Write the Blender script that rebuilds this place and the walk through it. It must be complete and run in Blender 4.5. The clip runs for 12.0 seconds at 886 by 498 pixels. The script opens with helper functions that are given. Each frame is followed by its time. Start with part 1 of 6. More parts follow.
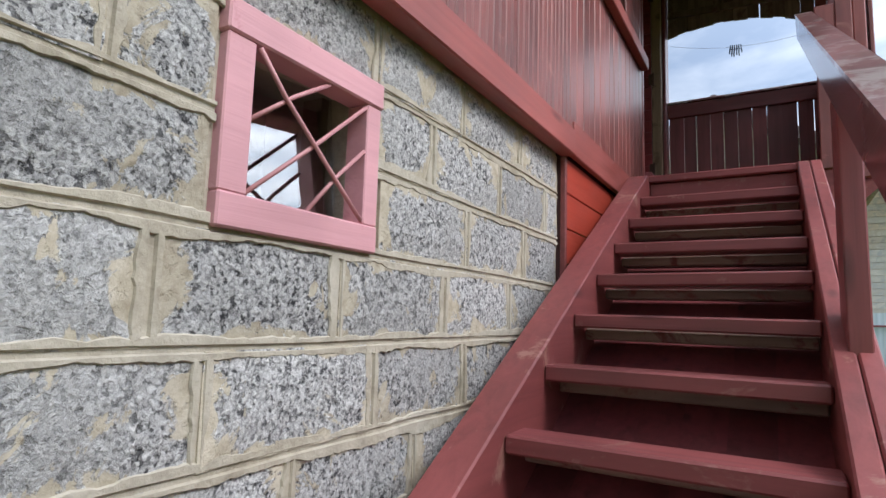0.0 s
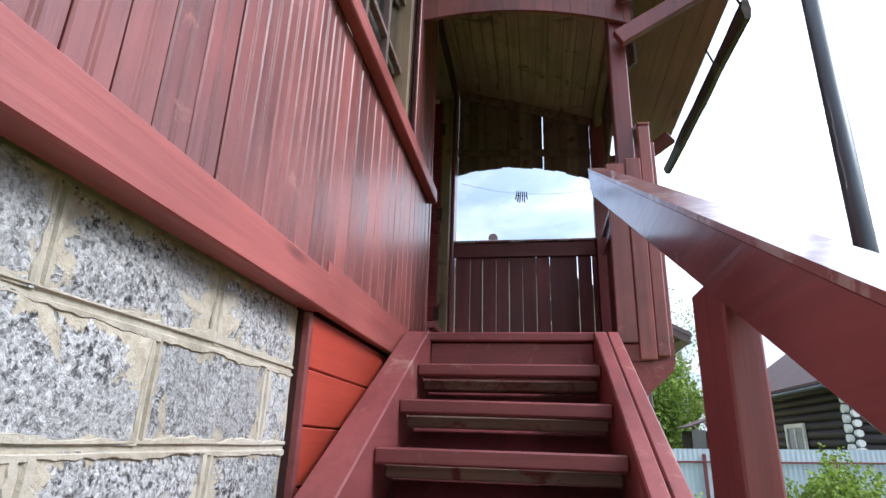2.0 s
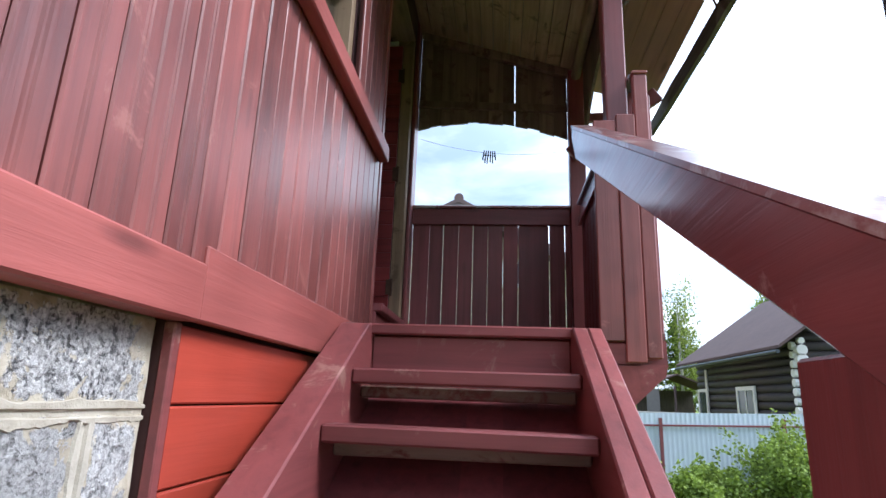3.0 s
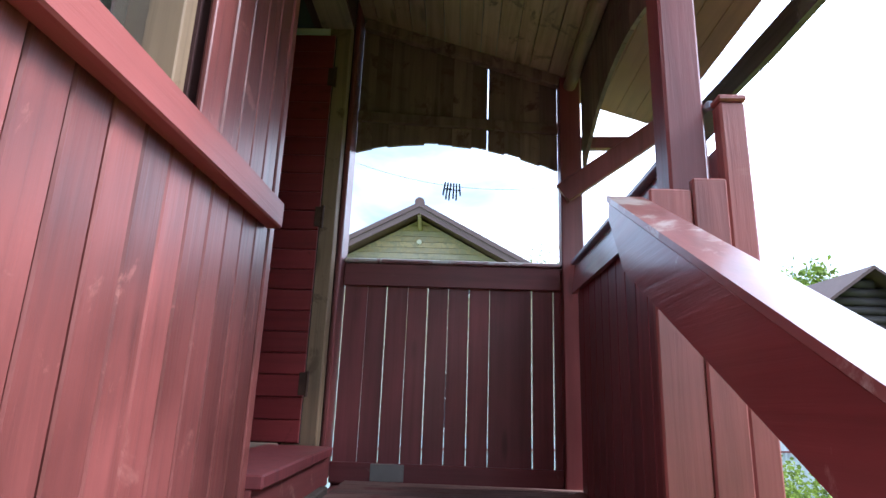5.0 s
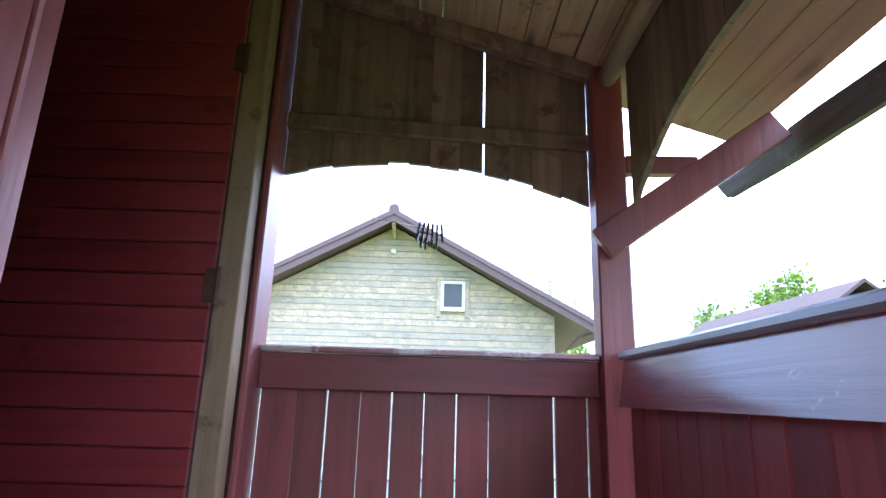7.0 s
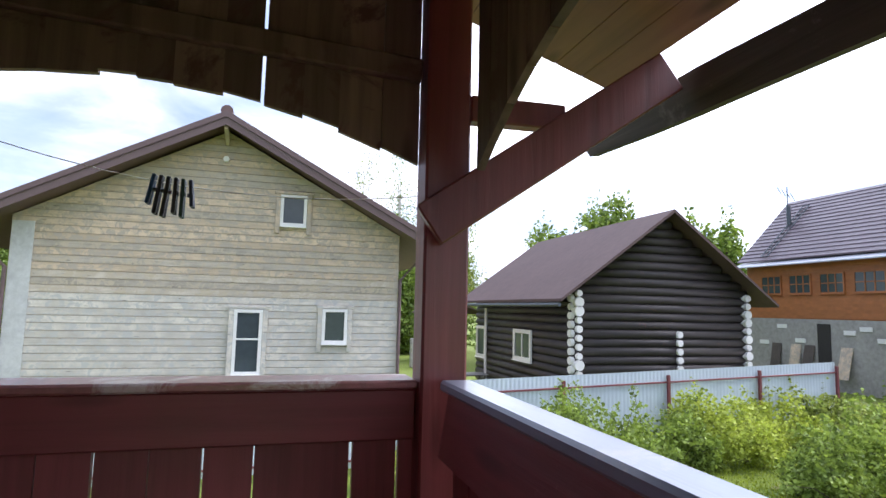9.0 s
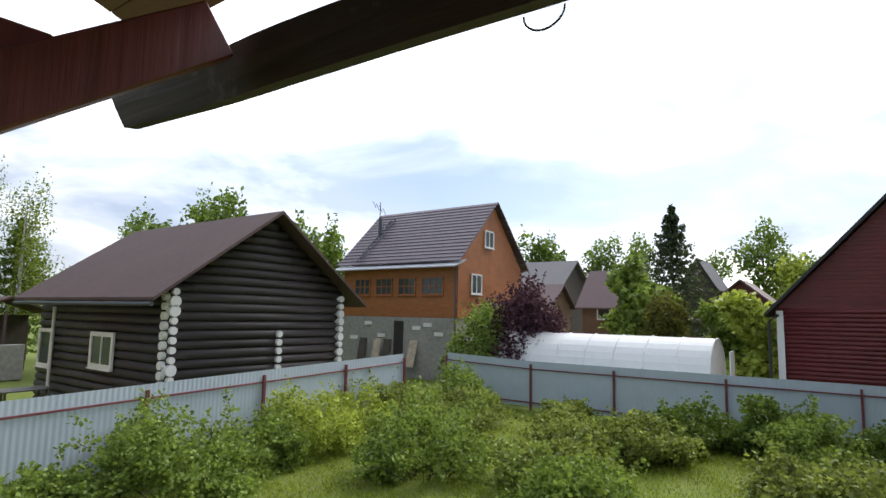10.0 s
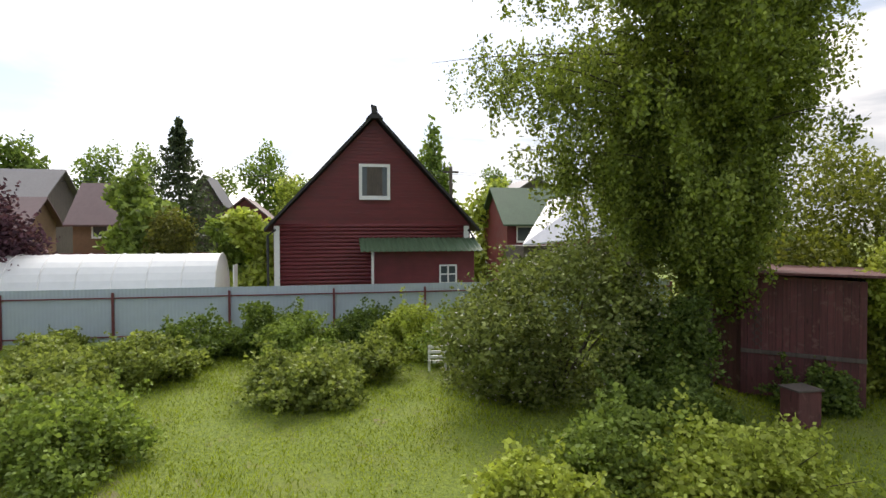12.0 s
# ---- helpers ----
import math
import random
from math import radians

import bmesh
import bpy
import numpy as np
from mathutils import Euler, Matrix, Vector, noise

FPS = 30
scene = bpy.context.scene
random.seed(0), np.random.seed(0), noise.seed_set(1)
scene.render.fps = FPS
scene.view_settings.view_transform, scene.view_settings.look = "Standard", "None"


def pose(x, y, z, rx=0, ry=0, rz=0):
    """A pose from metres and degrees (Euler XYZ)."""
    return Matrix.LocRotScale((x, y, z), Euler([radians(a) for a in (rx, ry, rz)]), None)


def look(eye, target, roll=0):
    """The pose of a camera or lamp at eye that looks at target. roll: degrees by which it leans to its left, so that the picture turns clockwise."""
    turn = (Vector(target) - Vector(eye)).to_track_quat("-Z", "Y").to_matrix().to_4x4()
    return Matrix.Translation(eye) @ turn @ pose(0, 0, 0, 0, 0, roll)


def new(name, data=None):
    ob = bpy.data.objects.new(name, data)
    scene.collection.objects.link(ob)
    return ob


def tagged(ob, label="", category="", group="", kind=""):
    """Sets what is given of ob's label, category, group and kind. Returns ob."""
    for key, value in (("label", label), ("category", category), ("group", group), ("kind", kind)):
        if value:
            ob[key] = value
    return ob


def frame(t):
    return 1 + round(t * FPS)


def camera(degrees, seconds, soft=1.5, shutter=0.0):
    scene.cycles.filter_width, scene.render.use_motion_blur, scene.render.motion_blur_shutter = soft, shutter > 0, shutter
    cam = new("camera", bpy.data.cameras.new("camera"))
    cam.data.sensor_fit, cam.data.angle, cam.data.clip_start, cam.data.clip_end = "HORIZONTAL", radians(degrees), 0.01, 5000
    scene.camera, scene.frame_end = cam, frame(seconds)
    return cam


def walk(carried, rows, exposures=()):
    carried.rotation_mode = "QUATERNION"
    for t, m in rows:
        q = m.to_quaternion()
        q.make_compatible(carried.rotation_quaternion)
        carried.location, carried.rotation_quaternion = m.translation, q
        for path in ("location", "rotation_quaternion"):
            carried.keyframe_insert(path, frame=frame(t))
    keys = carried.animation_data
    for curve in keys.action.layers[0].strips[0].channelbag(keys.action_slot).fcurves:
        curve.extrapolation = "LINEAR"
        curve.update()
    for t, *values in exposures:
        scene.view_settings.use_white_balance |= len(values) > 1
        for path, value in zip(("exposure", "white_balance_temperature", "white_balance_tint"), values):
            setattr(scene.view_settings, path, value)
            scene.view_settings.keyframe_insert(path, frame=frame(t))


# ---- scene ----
cam = camera(75.9, 12.0)
# seconds, eye, point looked at, roll
PATH = [
    (0, (0.743, -3.387, 1.461), (-0.266, -1.676, 1.696), 1.8),
    (0.5, (0.742, -3.267, 1.527), (-0.064, -1.478, 1.915), 1.9),
    (1, (0.662, -3.059, 1.685), (0.029, -1.248, 2.252), 1.8),
    (1.5, (0.567, -2.84, 1.754), (0.069, -1.012, 2.394), 2.2),
    (2, (0.608, -2.578, 1.82), (0.29, -0.712, 2.467), 1.9),
    (2.5, (0.597, -2.341, 1.912), (0.36, -0.44, 2.488), 1.9),
    (4.3, (0.6, -1.456, 2.468), (0.493, 0.487, 2.929), 2.2),
    (4.5, (0.564, -1.351, 2.536), (0.478, 0.592, 3.003), 2.1),
    (5, (0.574, -1.14, 2.695), (0.508, 0.796, 3.192), 2.1),
    (5.5, (0.566, -0.873, 2.808), (0.523, 1.063, 3.307), 2.0),
    (6, (0.479, -0.647, 2.961), (0.458, 1.285, 3.476), 1.5),
    (6.5, (0.503, -0.435, 3.08), (0.487, 1.499, 3.59), 1.6),
    (8.3, (0.62, 0.319, 3.456), (0.793, 2.275, 3.837), 1.4),
    (8.5, (0.629, 0.347, 3.468), (0.834, 2.317, 3.748), 1.4),
    (9, (0.757, 0.353, 3.516), (1.303, 2.265, 3.726), 1.3),
    (9.5, (0.955, 0.369, 3.51), (2.013, 2.053, 3.729), 1.1),
    (10, (1.095, 0.554, 3.588), (2.699, 1.726, 3.819), 1.2),
    (10.5, (1.1, 0.599, 3.587), (3.016, 1.121, 3.822), 0.7),
    (11, (1.1, 0.62, 3.622), (3.092, 0.6826, 3.796), 0.3),
    (11.5, (1.095, 0.6, 3.622), (3.082, 0.4055, 3.704), 0.1),
    (12, (1.085, 0.55, 3.605), (3.045, 0.177, 3.556), -0.2),
]
EXPOSURE = ((0.0, 0.5, 6000, 12), (1.5, 0.88, 5800, 12), (2.5, 1.0, 5650, 12), (4.5, 1.36, 5450, 13), (5.5, 1.82, 5350, 14), (6.5, 2.5, 5050, 16), (8.5, 1.55, 5450, 20), (9.0, 1.08, 5900, 20), (9.5, 0.68, 6250, 17), (10.0, 0.3, 6350, 14), (10.5, -0.12, 6500, 14), (11.0, -0.3, 6600, 14), (11.5, 0.25, 6750, 15), (12.0, 0.55, 6850, 15))
walk(cam, [(t, look(eye, target, roll)) for t, eye, target, roll in PATH], EXPOSURE)

# ---- world and light ----
SUN_AZ, SUN_EL = 98.0, 44.0   # compass bearing from +y towards +x, and height
world = bpy.data.worlds.new("sky")
scene.world = world
world.use_nodes = True
wt = world.node_tree
wt.nodes.clear()
wn = wt.nodes.new
sky = wn("ShaderNodeTexSky")
sky.sky_type, sky.sun_disc = "NISHITA", False
sky.sun_elevation, sky.sun_rotation = radians(SUN_EL), radians(SUN_AZ)
wco = wn("ShaderNodeTexCoord")
wmap = wn("ShaderNodeMapping")
wmap.inputs["Scale"].default_value = (1.0, 1.0, 3.2)
wt.links.new(wco.outputs["Generated"], wmap.inputs["Vector"])
cl = wn("ShaderNodeTexNoise")
cl.inputs["Scale"].default_value, cl.inputs["Detail"].default_value, cl.inputs["Roughness"].default_value = 2.6, 7.0, 0.55
cl.inputs["Distortion"].default_value = 0.35
wt.links.new(wmap.outputs["Vector"], cl.inputs["Vector"])
cr = wn("ShaderNodeValToRGB")
cr.color_ramp.elements[0].position, cr.color_ramp.elements[0].color = 0.36, (0.43, 0.51, 0.62, 1)
cr.color_ramp.elements[1].position, cr.color_ramp.elements[1].color = 0.62, (1.34, 1.34, 1.33, 1)
el = cr.color_ramp.elements.new(0.48)
el.color = (0.70, 0.76, 0.83, 1)
wt.links.new(cl.outputs["Fac"], cr.inputs["Fac"])
sdir = Vector((math.sin(radians(SUN_AZ)) * math.cos(radians(SUN_EL)), math.cos(radians(SUN_AZ)) * math.cos(radians(SUN_EL)), math.sin(radians(SUN_EL))))
cdir = Vector((math.sin(radians(62)) * math.cos(radians(38)), math.cos(radians(62)) * math.cos(radians(38)), math.sin(radians(38))))
lit = wn("ShaderNodeVectorMath")
lit.operation = "DOT_PRODUCT"
lit.inputs[1].default_value = cdir
wt.links.new(wco.outputs["Generated"], lit.inputs[0])
dot = wn("ShaderNodeVectorMath")
dot.operation = "DOT_PRODUCT"
dot.inputs[1].default_value = sdir
wt.links.new(wco.outputs["Generated"], dot.inputs[0])
glow = wn("ShaderNodeMapRange")
glow.interpolation_type = "SMOOTHSTEP"
glow.inputs["From Min"].default_value, glow.inputs["From Max"].default_value = 0.30, 1.0
glow.inputs["To Min"].default_value, glow.inputs["To Max"].default_value = 5.8, 14.0
wt.links.new(lit.outputs["Value"], glow.inputs["Value"])
bright = wn("ShaderNodeVectorMath")
bright.operation = "SCALE"
wt.links.new(cr.outputs["Color"], bright.inputs[0])
wxyz = wn("ShaderNodeSeparateXYZ")
wt.links.new(wco.outputs["Generated"], wxyz.inputs["Vector"])
lift = wn("ShaderNodeMapRange")
lift.inputs["From Min"].default_value, lift.inputs["From Max"].default_value = 0.0, 0.7
lift.inputs["To Min"].default_value, lift.inputs["To Max"].default_value = 0.78, 1.2
wt.links.new(wxyz.outputs["Z"], lift.inputs["Value"])
amount = wn("ShaderNodeMath")
amount.operation = "MULTIPLY"
wt.links.new(glow.outputs["Result"], amount.inputs[0])
wt.links.new(lift.outputs["Result"], amount.inputs[1])
wt.links.new(amount.outputs["Value"], bright.inputs["Scale"])
cover = wn("ShaderNodeMix")
cover.data_type = "RGBA"
thin = wn("ShaderNodeTexNoise")
thin.inputs["Scale"].default_value, thin.inputs["Detail"].default_value = 1.3, 3.0
wt.links.new(wmap.outputs["Vector"], thin.inputs["Vector"])
thick = wn("ShaderNodeMapRange")
thick.inputs["From Min"].default_value, thick.inputs["From Max"].default_value = 0.34, 0.50
thick.inputs["To Min"].default_value, thick.inputs["To Max"].default_value = 0.25, 0.95
wt.links.new(thin.outputs["Fac"], thick.inputs["Value"])
veil = wn("ShaderNodeMapRange")
veil.interpolation_type = "SMOOTHSTEP"
veil.inputs["From Min"].default_value, veil.inputs["From Max"].default_value = -0.35, 0.45
veil.inputs["To Min"].default_value, veil.inputs["To Max"].default_value = 0.55, 1.0
wt.links.new(dot.outputs["Value"], veil.inputs["Value"])
clouded = wn("ShaderNodeMath")
clouded.operation = "MULTIPLY"
wt.links.new(thick.outputs["Result"], clouded.inputs[0])
wt.links.new(veil.outputs["Result"], clouded.inputs[1])
wt.links.new(clouded.outputs["Value"], cover.inputs["Factor"])
wt.links.new(sky.outputs["Color"], cover.inputs["A"])
wt.links.new(bright.outputs["Vector"], cover.inputs["B"])
bg = wn("ShaderNodeBackground")
bg.inputs["Strength"].default_value = 0.12
wt.links.new(cover.outputs["Result"], bg.inputs["Color"])
wo = wn("ShaderNodeOutputWorld")
wt.links.new(bg.outputs["Background"], wo.inputs["Surface"])

sun = new("sun", bpy.data.lights.new("sun", "SUN"))
sun.data.energy, sun.data.angle, sun.data.color = 2.6, radians(22), (1.0, 0.95, 0.88)
sun.matrix_world = look(sdir * 60, (0, 0, 0))


# ---- materials ----
def mat_new(name):
    m = bpy.data.materials.new(name)
    m.use_nodes = True
    return m, m.node_tree, m.node_tree.nodes["Principled BSDF"]


def ramp(nt, fac, stops):
    r = nt.nodes.new("ShaderNodeValToRGB")
    e = r.color_ramp.elements
    e[0].position, e[0].color = stops[0][0], (*stops[0][1], 1)
    e[1].position, e[1].color = stops[-1][0], (*stops[-1][1], 1)
    for p, c in stops[1:-1]:
        k = e.new(p)
        k.color = (*c, 1)
    nt.links.new(fac, r.inputs["Fac"])
    return r.outputs["Color"]


def noise_at(nt, vec, scale, detail=4.0, rough=0.55, stretch=None, dist=0.0):
    if stretch:
        mp = nt.nodes.new("ShaderNodeMapping")
        mp.inputs["Scale"].default_value = stretch
        nt.links.new(vec, mp.inputs["Vector"])
        vec = mp.outputs["Vector"]
    n = nt.nodes.new("ShaderNodeTexNoise")
    n.inputs["Scale"].default_value, n.inputs["Detail"].default_value = scale, detail
    n.inputs["Roughness"].default_value, n.inputs["Distortion"].default_value = rough, dist
    nt.links.new(vec, n.inputs["Vector"])
    return n.outputs["Fac"]


def mixc(nt, fac, a, b, mode="MIX"):
    m = nt.nodes.new("ShaderNodeMix")
    m.data_type, m.blend_type = "RGBA", mode
    for s, v in (("Factor", fac), ("A", a), ("B", b)):
        if isinstance(v, (int, float)):
            m.inputs[s].default_value = v
        elif isinstance(v, tuple):
            m.inputs[s].default_value = (*v, 1)
        else:
            nt.links.new(v, m.inputs[s])
    return m.outputs["Result"]


def maths(nt, op, a, b=0.0):
    m = nt.nodes.new("ShaderNodeMath")
    m.operation = op
    for i, v in enumerate((a, b)):
        if isinstance(v, (int, float)):
            m.inputs[i].default_value = v
        else:
            nt.links.new(v, m.inputs[i])
    return m.outputs["Value"]


def remap(nt, v, a, b, c=0.0, d=1.0):
    m = nt.nodes.new("ShaderNodeMapRange")
    nt.links.new(v, m.inputs["Value"])
    for i, x in zip(("From Min", "From Max", "To Min", "To Max"), (a, b, c, d)):
        m.inputs[i].default_value = x
    return m.outputs["Result"]


def bump(nt, bs, height, strength, dist):
    b = nt.nodes.new("ShaderNodeBump")
    b.inputs["Strength"].default_value, b.inputs["Distance"].default_value = strength, dist
    nt.links.new(height, b.inputs["Height"])
    nt.links.new(b.outputs["Normal"], bs.inputs["Normal"])


def place(nt, rand_shift=True):
    """World position, shifted by the object's random number, so that no two pieces show the same grain."""
    g = nt.nodes.new("ShaderNodeNewGeometry")
    if not rand_shift:
        return g.outputs["Position"], None
    oi = nt.nodes.new("ShaderNodeObjectInfo")
    sc = nt.nodes.new("ShaderNodeVectorMath")
    sc.operation = "MULTIPLY_ADD"
    sc.inputs[0].default_value = (7.3, 5.1, 3.7)
    nt.links.new(oi.outputs["Random"], sc.inputs[1])
    nt.links.new(g.outputs["Position"], sc.inputs[2])
    return sc.outputs["Vector"], oi.outputs["Random"]


AX = {"x": (1.2, 26, 26), "y": (26, 1.2, 26), "z": (26, 26, 1.2)}
KN = {"x": (1.6, 7, 7), "y": (7, 1.6, 7), "z": (7, 7, 1.6)}


def wood(name, col, axis="z", rough=0.45, worn=None, wear=0.0, vary=0.16, grain=0.25, knots=True, bumpy=0.35, coat=0.0, dirt=0.12, sheen=0.18):
    """Painted or bare timber: long grain, knots, blotches, worn patches, each piece of its own tone."""
    m, nt, bs = mat_new(name)
    p, rnd = place(nt)
    g1 = noise_at(nt, p, 1.0, 5.0, 0.6, AX[axis], 0.4)
    g2 = noise_at(nt, p, 2.3, 3.0)
    dark = tuple(c * (1 - grain) for c in col)
    light = tuple(min(1, c * (1 + grain * 0.7)) for c in col)
    c = ramp(nt, g1, [(0.3, dark), (0.5, col), (0.72, light)])
    blot = remap(nt, g2, 0.3, 0.7, 1 - dirt * 1.6, 1 + dirt)
    sc = nt.nodes.new("ShaderNodeVectorMath")
    sc.operation = "SCALE"
    nt.links.new(c, sc.inputs[0])
    tone = maths(nt, "MULTIPLY", blot, remap(nt, rnd, 0, 1, 1 - vary, 1 + vary))
    nt.links.new(tone, sc.inputs["Scale"])
    c = sc.outputs["Vector"]
    if knots:
        mp = nt.nodes.new("ShaderNodeMapping")
        mp.inputs["Scale"].default_value = KN[axis]
        nt.links.new(p, mp.inputs["Vector"])
        vo = nt.nodes.new("ShaderNodeTexVoronoi")
        vo.inputs["Scale"].default_value = 1.0
        nt.links.new(mp.outputs["Vector"], vo.inputs["Vector"])
        kf = remap(nt, vo.outputs["Distance"], 0.06, 0.15, 0.75, 0.0)
        c = mixc(nt, kf, c, tuple(x * 0.35 for x in col))
    if worn:
        w = noise_at(nt, p, 5.0, 8.0, 0.7, None, 0.6)
        c = mixc(nt, remap(nt, w, 0.62 - wear * 0.3, 0.68 - wear * 0.25), c, worn)
    nt.links.new(c, bs.inputs["Base Color"])
    nt.links.new(remap(nt, g2, 0.2, 0.8, rough - 0.1, rough + 0.14), bs.inputs["Roughness"])
    if coat:
        bs.inputs["Coat Weight"].default_value, bs.inputs["Coat Roughness"].default_value = coat, sheen
    bump(nt, bs, g1, bumpy, 0.004)
    return m


def plain(name, col, rough=0.6, metal=0.0, vary=0.12, scale=6.0, bumps=0.0, rnd=0.0):
    m, nt, bs = mat_new(name)
    p, r = place(nt)
    n = noise_at(nt, p, scale, 6.0, 0.6)
    n2 = noise_at(nt, p, scale * 0.13, 3.0)
    f = maths(nt, "ADD", maths(nt, "MULTIPLY", n, 0.6), maths(nt, "MULTIPLY", n2, 0.4))
    c = ramp(nt, f, [(0.3, tuple(x * (1 - vary) for x in col)), (0.7, tuple(min(1, x * (1 + vary)) for x in col))])
    if rnd:
        sc = nt.nodes.new("ShaderNodeVectorMath")
        sc.operation = "SCALE"
        nt.links.new(c, sc.inputs[0])
        nt.links.new(remap(nt, r, 0, 1, 1 - rnd, 1 + rnd), sc.inputs["Scale"])
        c = sc.outputs["Vector"]
    nt.links.new(c, bs.inputs["Base Color"])
    bs.inputs["Roughness"].default_value, bs.inputs["Metallic"].default_value = rough, metal
    if bumps:
        bump(nt, bs, n, bumps, 0.01)
    return m


def leafy(name, dark, light, rough=0.5, scale=1.2, through_=0.38):
    """Leaves: each of its own tone, with some light passing through."""
    m, nt, bs = mat_new(name)
    g = nt.nodes.new("ShaderNodeNewGeometry")
    big = noise_at(nt, g.outputs["Position"], scale, 2.0)
    f = maths(nt, "ADD", maths(nt, "MULTIPLY", g.outputs["Random Per Island"], 0.6), maths(nt, "MULTIPLY", big, 0.45))
    c = ramp(nt, f, [(0.12, tuple(v * 0.6 for v in dark)), (0.5, tuple((u + v) * 0.52 for u, v in zip(dark, light))), (0.9, tuple(v * 1.15 for v in light))])
    nt.links.new(c, bs.inputs["Base Color"])
    bs.inputs["Roughness"].default_value, bs.inputs["Specular IOR Level"].default_value = rough + 0.12, 0.3
    tr = nt.nodes.new("ShaderNodeBsdfTranslucent")
    nt.links.new(mixc(nt, 1.0, c, (1.0, 1.0, 0.55), "MULTIPLY"), tr.inputs["Color"])
    mx = nt.nodes.new("ShaderNodeMixShader")
    mx.inputs["Fac"].default_value = through_
    nt.links.new(bs.outputs["BSDF"], mx.inputs[1])
    nt.links.new(tr.outputs["BSDF"], mx.inputs[2])
    nt.links.new(mx.outputs["Shader"], nt.nodes["Material Output"].inputs["Surface"])
    return m


def make_block():
    """Block of loose clay granules: pale grains with dark gaps and pits, finer in places, mortar smeared over its rim."""
    m, nt, bs = mat_new("clay_aggregate_block")
    p, rnd = place(nt)
    grain = nt.nodes.new("ShaderNodeTexVoronoi")
    grain.inputs["Scale"].default_value = 165
    nt.links.new(p, grain.inputs["Vector"])
    sep = nt.nodes.new("ShaderNodeSeparateColor")
    nt.links.new(grain.outputs["Color"], sep.inputs["Color"])
    coarse = remap(nt, noise_at(nt, p, 5.5, 3.0, 0.6), 0.36, 0.56, 0.5, 1.0)
    crumb = noise_at(nt, p, 74, 6.0, 0.70, None, 0.6)
    crumb = maths(nt, "ADD", maths(nt, "MULTIPLY", crumb, 0.8), maths(nt, "MULTIPLY", sep.outputs["Red"], 0.2))
    c = ramp(nt, crumb, [(0.35, (0.10, 0.10, 0.105)), (0.42, (0.33, 0.325, 0.32)), (0.51, (0.52, 0.515, 0.51)), (0.64, (0.74, 0.735, 0.72))])
    pit = maths(nt, "MULTIPLY", remap(nt, noise_at(nt, p, 50, 5.0, 0.7), 0.56, 0.615), coarse)
    c = mixc(nt, maths(nt, "MULTIPLY", pit, 0.9), c, (0.05, 0.05, 0.055))
    fine = ramp(nt, noise_at(nt, p, 230, 3.0, 0.7), [(0.35, (0.36, 0.355, 0.345)), (0.65, (0.60, 0.595, 0.58))])
    c = mixc(nt, remap(nt, noise_at(nt, p, 3.1, 3.0, 0.5), 0.46, 0.62, 0.0, 0.65), c, fine)
    tc = nt.nodes.new("ShaderNodeTexCoord")
    xyz = nt.nodes.new("ShaderNodeSeparateXYZ")
    nt.links.new(tc.outputs["Generated"], xyz.inputs["Vector"])
    rim = maths(nt, "MAXIMUM", maths(nt, "ABSOLUTE", maths(nt, "SUBTRACT", xyz.outputs["Y"], 0.5)), maths(nt, "MULTIPLY", maths(nt, "ABSOLUTE", maths(nt, "SUBTRACT", xyz.outputs["Z"], 0.5)), 0.97))
    rim = remap(nt, rim, 0.27, 0.50, -0.02, 0.17)
    sm = maths(nt, "ADD", noise_at(nt, p, 8.0, 6.0, 0.66, None, 0.9), rim)
    smear = remap(nt, sm, 0.595, 0.62)
    tan = ramp(nt, noise_at(nt, p, 26, 6.0, 0.65), [(0.3, (0.36, 0.31, 0.23)), (0.5, (0.50, 0.445, 0.345)), (0.72, (0.60, 0.55, 0.45))])
    c = mixc(nt, smear, c, tan)
    sc = nt.nodes.new("ShaderNodeVectorMath")
    sc.operation = "SCALE"
    nt.links.new(c, sc.inputs[0])
    nt.links.new(remap(nt, rnd, 0, 1, 0.78, 1.02), sc.inputs["Scale"])
    nt.links.new(sc.outputs["Vector"], bs.inputs["Base Color"])
    bs.inputs["Roughness"].default_value = 0.92
    bs.inputs["Specular IOR Level"].default_value = 0.15
    h = maths(nt, "SUBTRACT", maths(nt, "MULTIPLY", crumb, 2.2), maths(nt, "MULTIPLY", pit, 1.2))
    h = maths(nt, "ADD", maths(nt, "MULTIPLY", h, maths(nt, "SUBTRACT", 1.0, maths(nt, "MULTIPLY", smear, 0.85))), maths(nt, "MULTIPLY", smear, 0.9))
    h = maths(nt, "ADD", h, maths(nt, "MULTIPLY", noise_at(nt, p, 22, 5.0, 0.7), 0.8))
    bump(nt, bs, h, 0.85, 0.006)
    return m


